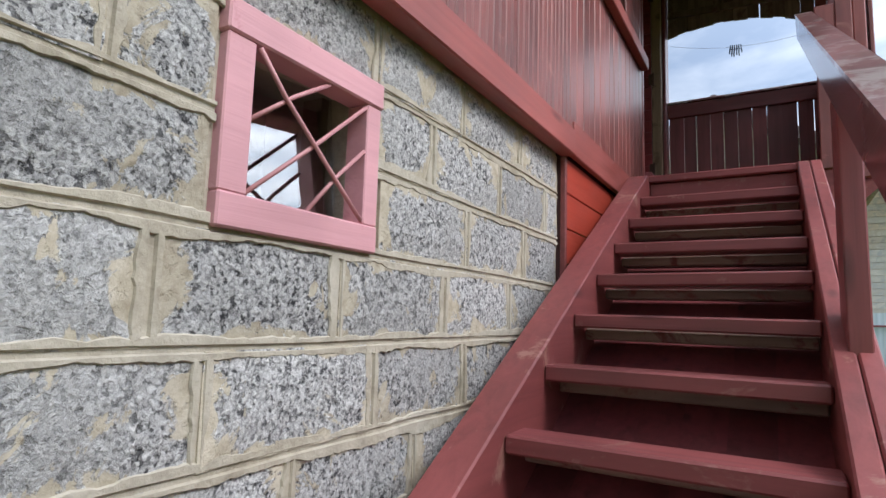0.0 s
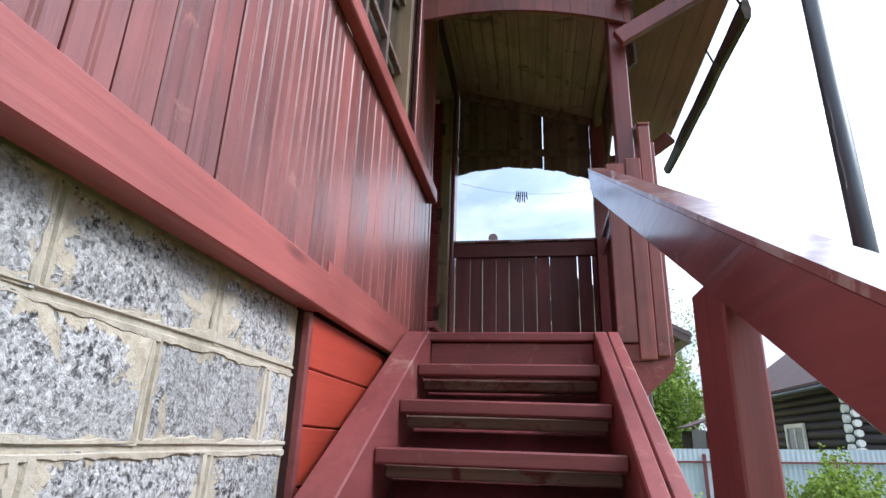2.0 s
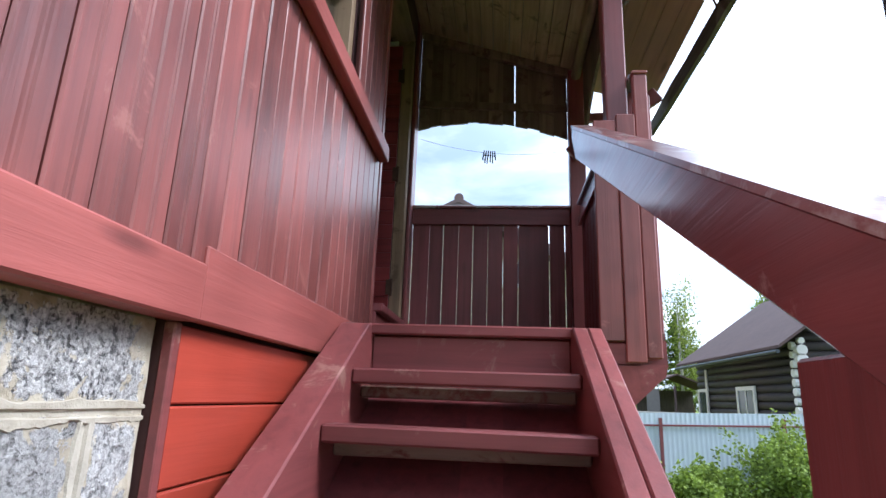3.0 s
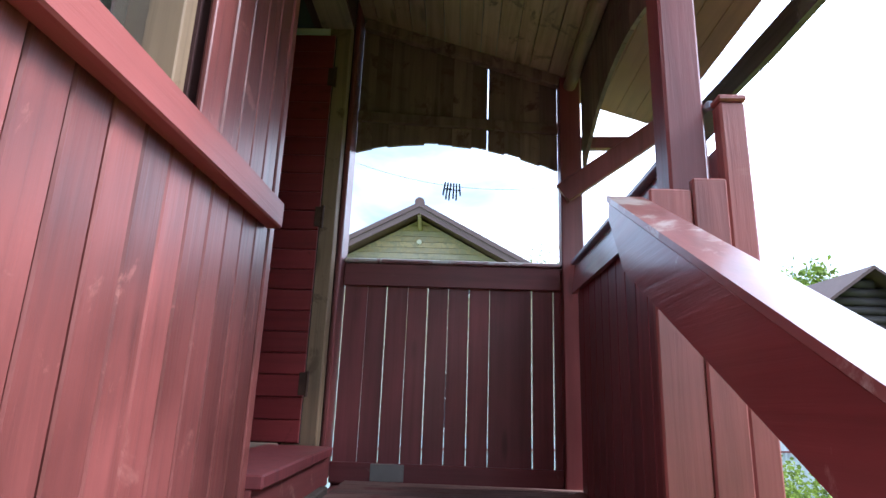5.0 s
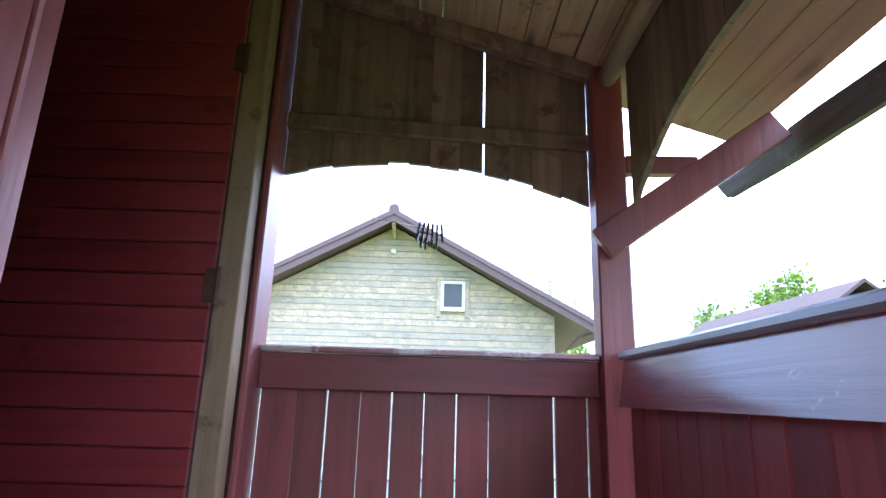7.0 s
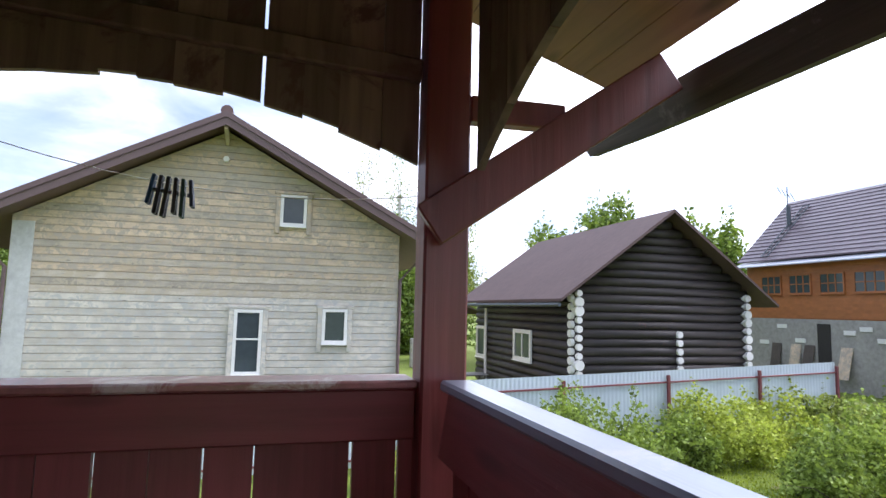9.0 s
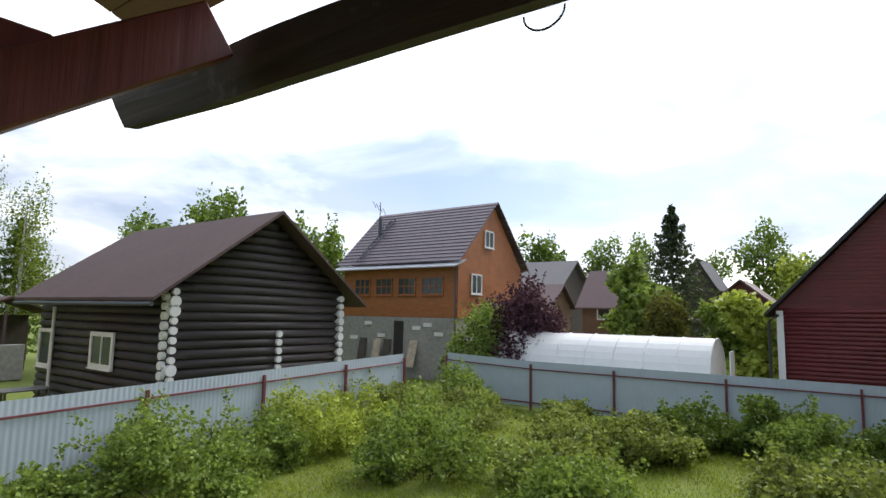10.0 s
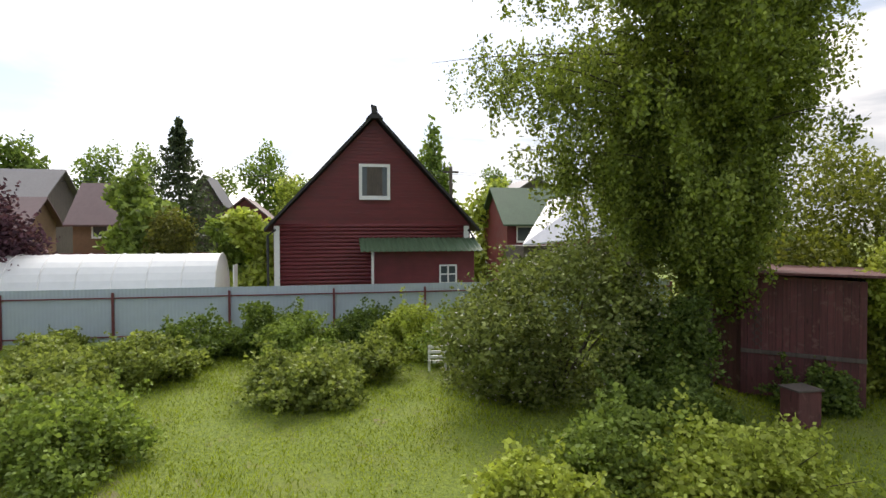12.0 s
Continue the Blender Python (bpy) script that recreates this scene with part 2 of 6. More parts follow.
def make_mortar():
    m, nt, bs = mat_new("mortar")
    p, _ = place(nt, False)
    n = noise_at(nt, p, 22, 7.0, 0.62)
    n2 = noise_at(nt, p, 2.5, 3.0)
    c = ramp(nt, n, [(0.28, (0.27, 0.235, 0.175)), (0.5, (0.405, 0.36, 0.28)), (0.75, (0.50, 0.455, 0.37))])
    c = mixc(nt, remap(nt, n2, 0.42, 0.66, 0, 0.45), c, (0.56, 0.53, 0.46))
    st = noise_at(nt, p, 4.0, 7.0, 0.7, None, 1.0)
    c = mixc(nt, remap(nt, st, 0.66, 0.72, 0, 0.6), c, (0.34, 0.20, 0.11))
    nt.links.new(c, bs.inputs["Base Color"])
    bs.inputs["Roughness"].default_value = 0.9
    n3 = noise_at(nt, p, 70, 4.0, 0.7)
    bump(nt, bs, maths(nt, "ADD", n, maths(nt, "MULTIPLY", n3, 0.4)), 0.9, 0.007)
    return m


def make_ground():
    m, nt, bs = mat_new("lawn_soil")
    p, _ = place(nt, False)
    a = noise_at(nt, p, 0.55, 5.0, 0.6)
    b = noise_at(nt, p, 14.0, 5.0, 0.7)
    c = ramp(nt, b, [(0.3, (0.065, 0.10, 0.010)), (0.7, (0.19, 0.25, 0.024))])
    c = mixc(nt, remap(nt, a, 0.52, 0.7, 0, 0.6), c, (0.16, 0.17, 0.045))
    d = noise_at(nt, p, 1.7, 5.0, 0.65)
    c = mixc(nt, remap(nt, d, 0.60, 0.70, 0, 0.8), c, (0.17, 0.14, 0.075))
    nt.links.new(c, bs.inputs["Base Color"])
    bs.inputs["Roughness"].default_value = 0.95
    bump(nt, bs, b, 0.8, 0.05)
    return m


def make_glass(name, tint=(0.85, 0.9, 0.92), rough=0.0):
    m, nt, bs = mat_new(name)
    bs.inputs["Base Color"].default_value = (*tint, 1)
    bs.inputs["Roughness"].default_value, bs.inputs["Transmission Weight"].default_value, bs.inputs["IOR"].default_value = rough, 1.0, 1.5
    return m


M_BLOCK, M_MORTAR, M_GROUND = make_block(), make_mortar(), make_ground()
RED = (0.238, 0.067, 0.058)
M_SIDING = wood("siding_paint", RED, "z", 0.44, (0.33, 0.125, 0.105), 0.06, 0.2, 0.26, coat=0.32, dirt=0.26, bumpy=0.9, sheen=0.3)
M_DARKRED = plain("dark_red_backing", (0.045, 0.014, 0.013), 0.8)
M_TRIM = wood("trim_paint", (0.33, 0.088, 0.076), "y", 0.45, None, 0.0, 0.06, 0.16, bumpy=0.6)
M_ORANGE = wood("bright_red_paint", (0.37, 0.050, 0.028), "y", 0.42, None, 0, 0.10, 0.12, knots=False)
M_STAIR_Y = wood("stair_paint_along", (0.235, 0.060, 0.058), "y", 0.5, (0.33, 0.16, 0.13), 0.12, 0.08, 0.2)
M_STAIR_X = wood("stair_paint_across", (0.20, 0.05, 0.05), "x", 0.45, (0.26, 0.12, 0.10), 0.1, 0.14, 0.22)
M_BACK = wood("raw_board_stained", (0.25, 0.165, 0.13), "x", 0.7, (0.16, 0.045, 0.04), 0.3, 0.18, 0.3)
M_RAIL_Y = wood("rail_paint", (0.20, 0.045, 0.047), "y", 0.36, (0.34, 0.22, 0.21), 0.04, 0.05, 0.2, coat=1.0, sheen=0.15, bumpy=0.8)
M_CAP = wood("weathered_rail_top", (0.25, 0.10, 0.095), "y", 0.38, (0.42, 0.36, 0.34), 0.35, 0.05, 0.2, coat=1.0, sheen=0.2)
# blue-grey base colour holds the sky's sheen on the parapet's red cap
M_CAPB = wood("weathered_rail_sky_sheen", (0.21, 0.245, 0.32), "y", 0.34, (0.30, 0.30, 0.33), 0.2, 0.05, 0.22, coat=0.8, sheen=0.2)
M_POST = wood("post_paint", (0.20, 0.048, 0.048), "z", 0.42, None, 0, 0.08, 0.24, coat=0.3, sheen=0.22, bumpy=0.6)
M_SLAT = wood("slat_paint", (0.185, 0.043, 0.046), "z", 0.5, None, 0, 0.16, 0.28, coat=0.15, sheen=0.3)
M_DARKRAIL = wood("porch_rail_paint", (0.165, 0.036, 0.038), "x", 0.42, (0.25, 0.14, 0.12), 0.0, 0.06, 0.2)
M_DOOR = wood("door_paint", (0.25, 0.034, 0.036), "x", 0.4, (0.15, 0.02, 0.02), 0.05, 0.12, 0.2, knots=False, coat=0.2)
M_RAW_Z = wood("raw_timber_upright", (0.24, 0.165, 0.098), "z", 0.65, (0.14, 0.09, 0.05), 0.2, 0.12, 0.3)
M_RAW_Y = wood("raw_timber_along", (0.305, 0.21, 0.145), "y", 0.7, (0.14, 0.10, 0.075), 0.15, 0.28, 0.35)
M_VALANCE = wood("weathered_valance", (0.165, 0.106, 0.09), "z", 0.75, (0.10, 0.05, 0.047), 0.25, 0.3, 0.4)
M_OVER = wood("overhang_boards", (0.27, 0.125, 0.10), "y", 0.6, None, 0, 0.14, 0.2)
M_FLOOR = wood("worn_deck_paint", (0.20, 0.115, 0.095), "x", 0.7, (0.17, 0.05, 0.045), 0.25, 0.14, 0.32)
M_OLD = wood("old_grey_beam", (0.075, 0.062, 0.054), "y", 0.85, (0.14, 0.125, 0.11), 0.2, 0.05, 0.45, bumpy=0.9)
M_PINK = wood("pink_frame_paint", (0.66, 0.34, 0.37), "y", 0.5, (0.52, 0.22, 0.24), 0.0, 0.04, 0.06, knots=False, bumpy=0.5)
M_BAR = plain("pink_bar_paint", (0.50, 0.24, 0.25), 0.5)
M_GLASS = make_glass("window_glass")
M_GLASS.node_tree.nodes["Principled BSDF"].inputs["IOR"].default_value = 2.7
# near-black colour standing in for shade in rooms and hollows
M_DARK = plain("near_black_shade", (0.035, 0.032, 0.03), 0.9)
M_WHITE = plain("white_paint", (0.78, 0.78, 0.76), 0.5, vary=0.06)
M_CURTAIN = plain("curtain_cloth", (0.42, 0.46, 0.40), 0.9, vary=0.25, scale=40)
M_METAL = plain("grey_metal_pole", (0.09, 0.105, 0.12), 0.45, 0.6)
M_RUST = plain("rusty_iron", (0.09, 0.05, 0.035), 0.7, 0.4, 0.4, 40)
M_SOIL = plain("debris", (0.115, 0.09, 0.075), 0.95, 0, 0.4, 60, 0.6)
M_ZINC = plain("grey_plate", (0.21, 0.21, 0.20), 0.6, 0.2)


# ---- building helpers ----
WORLD_OF = {}


def thing(name, at, label, category, group="", kind=""):
    ob = new(name)
    ob.location = at
    ob.empty_display_size = 0.1
    WORLD_OF[ob.name] = Matrix.Translation(at)
    return tagged(ob, label, category, group, kind)


def adopt(ob, parent):
    ob.parent = parent
    ob.matrix_parent_inverse = WORLD_OF.get(parent.name, Matrix.Identity(4)).inverted()
    return ob


def to_mesh(name, bm, mat, smooth=False):
    me = bpy.data.meshes.new(name)
    bmesh.ops.recalc_face_normals(bm, faces=bm.faces)
    bm.to_mesh(me)
    bm.free()
    me.materials.append(mat)
    if smooth:
        me.polygons.foreach_set("use_smooth", [True] * len(me.polygons))
    return me


def part(name, bm, mat, parent=None, label="", smooth=False):
    ob = new(name, to_mesh(name, bm, mat, smooth))
    if parent:
        adopt(ob, parent)
    if label:
        ob["label"] = label
    return ob


def piece(name, me, parent, m):
    ob = new(name, me)
    if parent:
        adopt(ob, parent)
    ob.matrix_basis = m
    return ob


def box(x0, x1, y0, y1, z0, z1, bev=0.0, bm=None):
    b = bmesh.new()
    bmesh.ops.create_cube(b, size=1)
    for v in b.verts:
        v.co = Vector(((x0 + x1) / 2 + v.co.x * (x1 - x0), (y0 + y1) / 2 + v.co.y * (y1 - y0), (z0 + z1) / 2 + v.co.z * (z1 - z0)))
    if bev:
        bmesh.ops.bevel(b, geom=b.edges[:], offset=bev, segments=1, affect="EDGES")
    return join(bm, b)


def join(bm, b):
    if bm is None:
        return b
    me = bpy.data.meshes.new("tmp")
    b.to_mesh(me)
    b.free()
    bm.from_mesh(me)
    bpy.data.meshes.remove(me)
    return bm


def prism(poly, axis, a, b, bm=None):
    """A flat outline, in the two other axes in xyz order, drawn out along axis from a to b."""
    out = bm or bmesh.new()

    def at(p, k):
        q = list(p)
        q.insert("xyz".index(axis), k)
        return q
    lo = [out.verts.new(at(p, a)) for p in poly]
    hi = [out.verts.new(at(p, b)) for p in poly]
    out.faces.new(lo)
    out.faces.new(hi[::-1])
    n = len(poly)
    for i in range(n):
        out.faces.new((lo[i], hi[i], hi[(i + 1) % n], lo[(i + 1) % n]))
    return out


def tube(points, r, sides=8, bm=None, r_end=None):
    """A round bar through the points."""
    out = bm or bmesh.new()
    pts = [Vector(p) for p in points]
    rings = []
    for i, p in enumerate(pts):
        d = (pts[min(i + 1, len(pts) - 1)] - pts[max(i - 1, 0)]).normalized()
        u = d.cross(Vector((0, 0, 1)) if abs(d.z) < 0.9 else Vector((1, 0, 0))).normalized()
        w = d.cross(u)
        k = i / max(1, len(pts) - 1)
        rr = r + ((r_end if r_end is not None else r) - r) * k
        rings.append([out.verts.new(p + (u * math.cos(a) + w * math.sin(a)) * rr) for a in [2 * math.pi * j / sides for j in range(sides)]])
    for a, b in zip(rings, rings[1:]):
        for j in range(sides):
            out.faces.new((a[j], a[(j + 1) % sides], b[(j + 1) % sides], b[j]))
    out.faces.new(rings[0][::-1])
    out.faces.new(rings[-1])
    return out


def bar(p, q, w, h, up=(0, 0, 1), bev=0.004):
    """A straight timber from p to q, w across and h high."""
    p, q, up = Vector(p), Vector(q), Vector(up)
    d = (q - p)
    L = d.length
    d.normalize()
    side = d.cross(up).normalized()
    top = side.cross(d)
    b = box(-w / 2, w / 2, 0, L, -h / 2, h / 2, bev)
    m = Matrix((side, d, top)).transposed().to_4x4()
    m.translation = p
    bmesh.ops.transform(b, matrix=m, verts=b.verts)
    return b


def plank_mesh(name, w, L, t, mat, axis="z", groove=False, bev=0.004):
    """A board from 0 to L along axis, w wide, t thick, its face at 0; grooved boards have a double bead."""
    prof = [(0.0, -bev), (bev, 0.0)]
    if groove:
        for c in (w * 0.44, w * 0.56):
            prof += [(c - 0.0035, 0.0), (c, -0.004), (c + 0.0035, 0.0)]
    prof += [(w - bev, 0.0), (w, -bev), (w, -t), (0.0, -t)]
    if axis == "z":      # face looks to +x, w along y
        b = prism([(d, s) for s, d in prof], "z", 0, L)
    elif axis == "x":    # face looks to -y, w along z
        b = prism([(-d, s) for s, d in prof], "x", 0, L)
    else:                # axis y: face looks to +z, w along x
        b = prism([(s, d) for s, d in prof], "y", 0, L)
    return to_mesh(name, b, mat)


# ---- ground and the house's walls ----
D = 2.30                     # height of the porch floor


def ceil_z(x):
    return 4.75 - 0.32 * x


def structure(name, bm, mat, label, category, smooth=False):
    ob = part(name, bm, mat, None, "", smooth)
    return tagged(ob, label, category, "", "structure")


gb = bmesh.new()
bmesh.ops.create_grid(gb, x_segments=60, y_segments=60, size=1)
for v in gb.verts:
    v.co.x, v.co.y = math.copysign(abs(v.co.x) ** 3, v.co.x) * 600 + 8, math.copysign(abs(v.co.y) ** 3, v.co.y) * 600
    r = math.hypot(v.co.x - 8, v.co.y)
    v.co.z = noise.noise(Vector((v.co.x * 0.3, v.co.y * 0.3, 0))) * 0.05 - 0.03
structure("ground", gb, M_GROUND, "green lawn and rough soil reaching to the horizon", "ground")

WX = -0.06                   # face of the blocks
WIN_Y0, WIN_Y1, WIN_Z0, WIN_Z1 = -2.785, -2.35, 1.597, 2.0
wb = box(-0.42, WX - 0.012, -6.2, WIN_Y0 + 0.02, -0.2, 2.24)
box(-0.42, WX - 0.012, WIN_Y1 - 0.02, -1.06, -0.2, 2.24, 0, wb)
box(-0.42, WX - 0.012, WIN_Y0 + 0.02, WIN_Y1 - 0.02, -0.2, WIN_Z0 + 0.02, 0, wb)
box(-0.42, WX - 0.012, WIN_Y0 + 0.02, WIN_Y1 - 0.02, WIN_Z1 - 0.02, 2.24, 0, wb)
wall_block = structure("wall_plinth", wb, M_MORTAR, "plinth wall of grey clay aggregate blocks with smeared tan mortar", "wall")

# siding wall behind the boards, with the window's opening and the doorway
WY0, WY1, WZ0, WZ1 = -1.06, -0.06, 3.20, 4.55
sb = box(-0.24, -0.024, -6.2, WY0, 2.24, 5.6)
box(-0.24, -0.024, WY1, 0.50, 2.0, 5.6, 0, sb)
box(-0.24, -0.024, WY0, WY1, 2.24, WZ0, 0, sb)
box(-0.24, -0.024, WY0, WY1, WZ1, 5.6, 0, sb)
box(-0.24, -0.05, -1.06, 0.50, -0.2, 2.24, 0, sb)
box(-0.24, -0.024, 0.50, 1.48, 4.56, 5.6, 0, sb)
box(-0.24, -0.043, 1.57, 1.74, -0.2, 5.6, 0, sb)
wall_siding = structure("wall_boarded", sb, M_DARKRED, "house wall clad with red painted upright boards", "wall")

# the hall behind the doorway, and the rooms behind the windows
# walls and hall ceiling carry the darkness inside as near-black colour
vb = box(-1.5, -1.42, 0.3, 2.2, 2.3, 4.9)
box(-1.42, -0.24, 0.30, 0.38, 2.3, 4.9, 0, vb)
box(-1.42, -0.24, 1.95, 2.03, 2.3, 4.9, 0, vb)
structure("wall_hall", vb, M_DARK, "hall walls inside the doorway, coloured near-black for shade", "wall")
structure("ceiling_hall", box(-1.42, -0.24, 0.38, 1.95, 4.82, 4.9), M_DARK, "hall ceiling coloured near-black for shade", "ceiling")
hf = structure("floor_hall", box(-1.42, -0.24, 0.38, 1.95, 2.30, 2.43), M_RAW_Y, "bare wooden hall floor", "floor")
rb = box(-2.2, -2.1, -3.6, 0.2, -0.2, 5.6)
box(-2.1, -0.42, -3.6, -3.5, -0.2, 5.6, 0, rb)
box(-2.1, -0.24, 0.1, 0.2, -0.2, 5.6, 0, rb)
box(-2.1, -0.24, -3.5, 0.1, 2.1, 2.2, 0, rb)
structure("wall_inner", rb, M_DARK, "room walls behind the windows, coloured near-black for lack of light", "wall")

# roof over the house and the porch
structure("roof", prism([(-3.2, 5.85), (0.0, 4.835), (1.74, 4.275), (1.74, 4.32), (0.0, 4.90), (-3.2, 5.95)], "y", -0.15, 1.87), M_ZINC, "sheet roof over the porch", "roof")
structure("roof_house", prism([(-3.2, 6.6), (0.28, 5.45), (0.28, 5.52), (-3.2, 6.7)], "y", -6.4, -0.16), M_ZINC, "sheet roof over the house wall", "roof")

# ceiling boards along the porch, one mesh
cb = bmesh.new()
x = -0.02
rr = random.Random(4)
while x < 1.12:
    w = rr.choice((0.085, 0.10, 0.115))
    x1 = min(x + w - 0.005, 1.13)
    dz = rr.uniform(-0.004, 0.004)
    prism([(x, ceil_z(x) + dz), (x1, ceil_z(x1) + dz), (x1, ceil_z(x1) + 0.028), (x, ceil_z(x) + 0.028)], "y", 0.02, 1.70, cb)
    x += w
tagged(part("ceiling", cb, M_RAW_Y), "weathered brown board ceiling of the porch", "ceiling", "", "structure")
ob_ = bmesh.new()
x = 1.15
while x < 1.70:
    w = rr.choice((0.088, 0.096))
    prism([(x, ceil_z(x)), (x + w - 0.003, ceil_z(x + w)), (x + w - 0.003, ceil_z(x + w) + 0.02), (x, ceil_z(x) + 0.02)], "y", -0.12, 1.85, ob_)
    x += w
tagged(part("ceiling_eaves", ob_, M_OVER), "pinkish brown boards under the overhanging eaves", "ceiling", "", "structure")

# ---- basement window ----
w1 = thing("window_1", (WX, (WIN_Y0 + WIN_Y1) / 2, WIN_Z0), "small basement window in a pink wooden frame with crossed bars", "window", "", "structure")
FW = 0.062
FX0, FX1 = WX - 0.05, WX + 0.014
wf = box(FX0, FX1, WIN_Y0, WIN_Y1, WIN_Z0, WIN_Z0 + FW, 0.004)
box(FX0, FX1 + 0.002, WIN_Y0 - 0.004, WIN_Y1 + 0.004, WIN_Z1 - FW, WIN_Z1, 0.004, wf)
box(FX0, FX1 - 0.003, WIN_Y0, WIN_Y0 + FW, WIN_Z0 + FW, WIN_Z1 - FW, 0.003, wf)
box(FX0, FX1 - 0.003, WIN_Y1 - FW * 0.8, WIN_Y1, WIN_Z0 + FW, WIN_Z1 - FW, 0.003, wf)
part("window_frame", wf, M_PINK, w1, "pink painted frame with chipped paint")
iy0, iy1, iz0, iz1 = WIN_Y0 + FW, WIN_Y1 - FW * 0.8, WIN_Z0 + FW, WIN_Z1 - FW


def in_win(u, v, dx=0.0):
    return (WX + 0.004 + dx, iy0 + (iy1 - iy0) * u, iz0 + (iz1 - iz0) * v)


bars = (([(0.02, 0.98), (0.22, 0.74), (0.5, 0.47), (0.74, 0.24), (0.97, 0.02)], 0.008), ([(0.0, 0.02), (0.5, 0.48), (1.0, 0.97)], 0.0),
        ([(0.0, 0.50), (0.32, 0.78), (0.62, 1.0)], 0.0), ([(0.47, 0.0), (0.75, 0.34), (1.0, 0.60)], 0.0))
for pts, dx in bars:
    part("bar", tube([in_win(u, v, dx) for u, v in pts], 0.0048, 8), M_BAR, w1, "", True)
pb = box(-0.002, 0.002, -(WIN_Y1 - WIN_Y0) / 2 + 0.03, (WIN_Y1 - WIN_Y0) / 2 - 0.03, -(WIN_Z1 - WIN_Z0) / 2 + 0.02, (WIN_Z1 - WIN_Z0) / 2 - 0.02)
bmesh.ops.transform(pb, matrix=pose(WX - 0.125, (WIN_Y0 + WIN_Y1) / 2, (WIN_Z0 + WIN_Z1) / 2, 0, -6.0, -6.0), verts=pb.verts[:])
pane = part("pane", pb, M_GLASS, w1, "dusty window glass")
rv = box(WX - 0.24, WX - 0.18, WIN_Y0 + 0.02, WIN_Y0 + 0.045, WIN_Z0 + 0.02, WIN_Z1 - 0.02)
box(WX - 0.20, WX - 0.14, WIN_Y1 - 0.045, WIN_Y1 - 0.02, WIN_Z0 + 0.02, WIN_Z1 - 0.02, 0, rv)
box(WX - 0.20, WX - 0.14, WIN_Y0 + 0.045, WIN_Y1 - 0.045, WIN_Z0 + 0.02, WIN_Z0 + 0.04, 0, rv)
part("inner_frame", rv, M_RAW_Z, w1, "bare wooden inner frame")

# ---- porch side window ----
w2 = thing("window_2", (0, WY1, WZ0), "house window with bare wooden frame, glazing bars and a curtain", "window", "", "structure")
fr = box(-0.16, -0.03, WY0 + 0.001, WY0 + 0.05, WZ0, WZ1, 0.003)
box(-0.16, -0.03, WY1 - 0.05, WY1 - 0.001, WZ0, WZ1, 0.003, fr)
box(-0.16, -0.03, WY0 + 0.05, WY1 - 0.05, WZ0 + 0.001, WZ0 + 0.05, 0.003, fr)
box(-0.16, -0.03, WY0 + 0.05, WY1 - 0.05, WZ1 - 0.05, WZ1 - 0.001, 0.003, fr)
part("window_frame", fr, M_RAW_Z, w2, "bare yellowish timber frame")
for k in (0.34, 0.67):
    yk = WY0 + (WY1 - WY0) * k
    part("glazing_bar", box(-0.10, -0.065, yk - 0.015, yk + 0.015, WZ0 + 0.05, WZ1 - 0.05, 0.003), M_VALANCE, w2)
for k in (0.35, 0.68):
    zk = WZ0 + (WZ1 - WZ0) * k
    part("glazing_bar", box(-0.098, -0.067, WY0 + 0.05, WY1 - 0.05, zk - 0.014, zk + 0.014, 0.003), M_VALANCE, w2)
part("pane", box(-0.112, -0.108, WY0 + 0.05, WY1 - 0.05, WZ0 + 0.05, WZ1 - 0.05), M_GLASS, w2)
cu = bmesh.new()
rows_ = []
for i in range(60):
    y = WY0 + (WY1 - WY0) * i / 59
    xx = -0.20 + 0.015 * math.sin(i * 1.1) + 0.006 * math.sin(i * 2.7)
    rows_.append((cu.verts.new((xx, y, WZ0 - 0.1)), cu.verts.new((xx, y, WZ1 + 0.1))))
for a, b in zip(rows_, rows_[1:]):
    cu.faces.new((a[0], b[0], b[1], a[1]))
cur = part("curtain", cu, M_CURTAIN, None, "", True)
tagged(cur, "pale patterned curtain hanging behind the window", "curtain")
cur.modifiers.new("thick", "SOLIDIFY").thickness = 0.003
casing = box(0.001, 0.014, WY1, WY1 + 0.085, WZ0 + 0.02, WZ1 + 0.08, 0.003)
box(0.001, 0.014, WY0 - 0.085, WY0, WZ0 + 0.02, WZ1 + 0.08, 0.003, casing)
part("casing", casing, M_SIDING, w2, "red painted casing boards")
part("window_sill", box(0.001, 0.05, -1.24, 0.435, 3.145, 3.225, 0.005), M_TRIM, w2, "long red painted sill board")

# ---- trim ----
structure("trim", box(-0.055, 0.012, -6.2, -1.04, 2.168, 2.285, 0.005), M_TRIM, "projecting red painted board along the top of the plinth", "trim")
structure("trim_base", box(-0.022, 0.008, -1.04, 0.50, 2.17, 2.325, 0.004), M_TRIM, "red base board under the cladding beside the stair", "trim")
structure("trim_floor_edge", box(-0.02, 0.05, 0.04, 1.36, D - 0.03, D + 0.012, 0.005), M_SOIL, "dirty strip along the edge of the porch floor", "trim")

# ---- doorway ----
structure("threshold", box(-0.24, 0.05, 0.505, 1.40, 2.425, 2.465, 0.005), M_SLAT, "worn red threshold plank", "threshold")
structure("trim_threshold", box(-0.2, 0.02, 0.505, 1.48, D, 2.424, 0.003), M_STAIR_Y, "red board below the threshold", "trim")
jb = box(-0.20, -0.045, 1.48, 1.56, 2.43, 4.60, 0.004)
structure("door_frame", jb, M_RAW_Z, "bare weathered timber door jamb", "door frame")
structure("door_frame_head", box(-0.20, -0.03, 0.50, 1.48, 4.555, 4.66, 0.004), M_RAW_Y, "bare timber head of the doorway", "door frame")
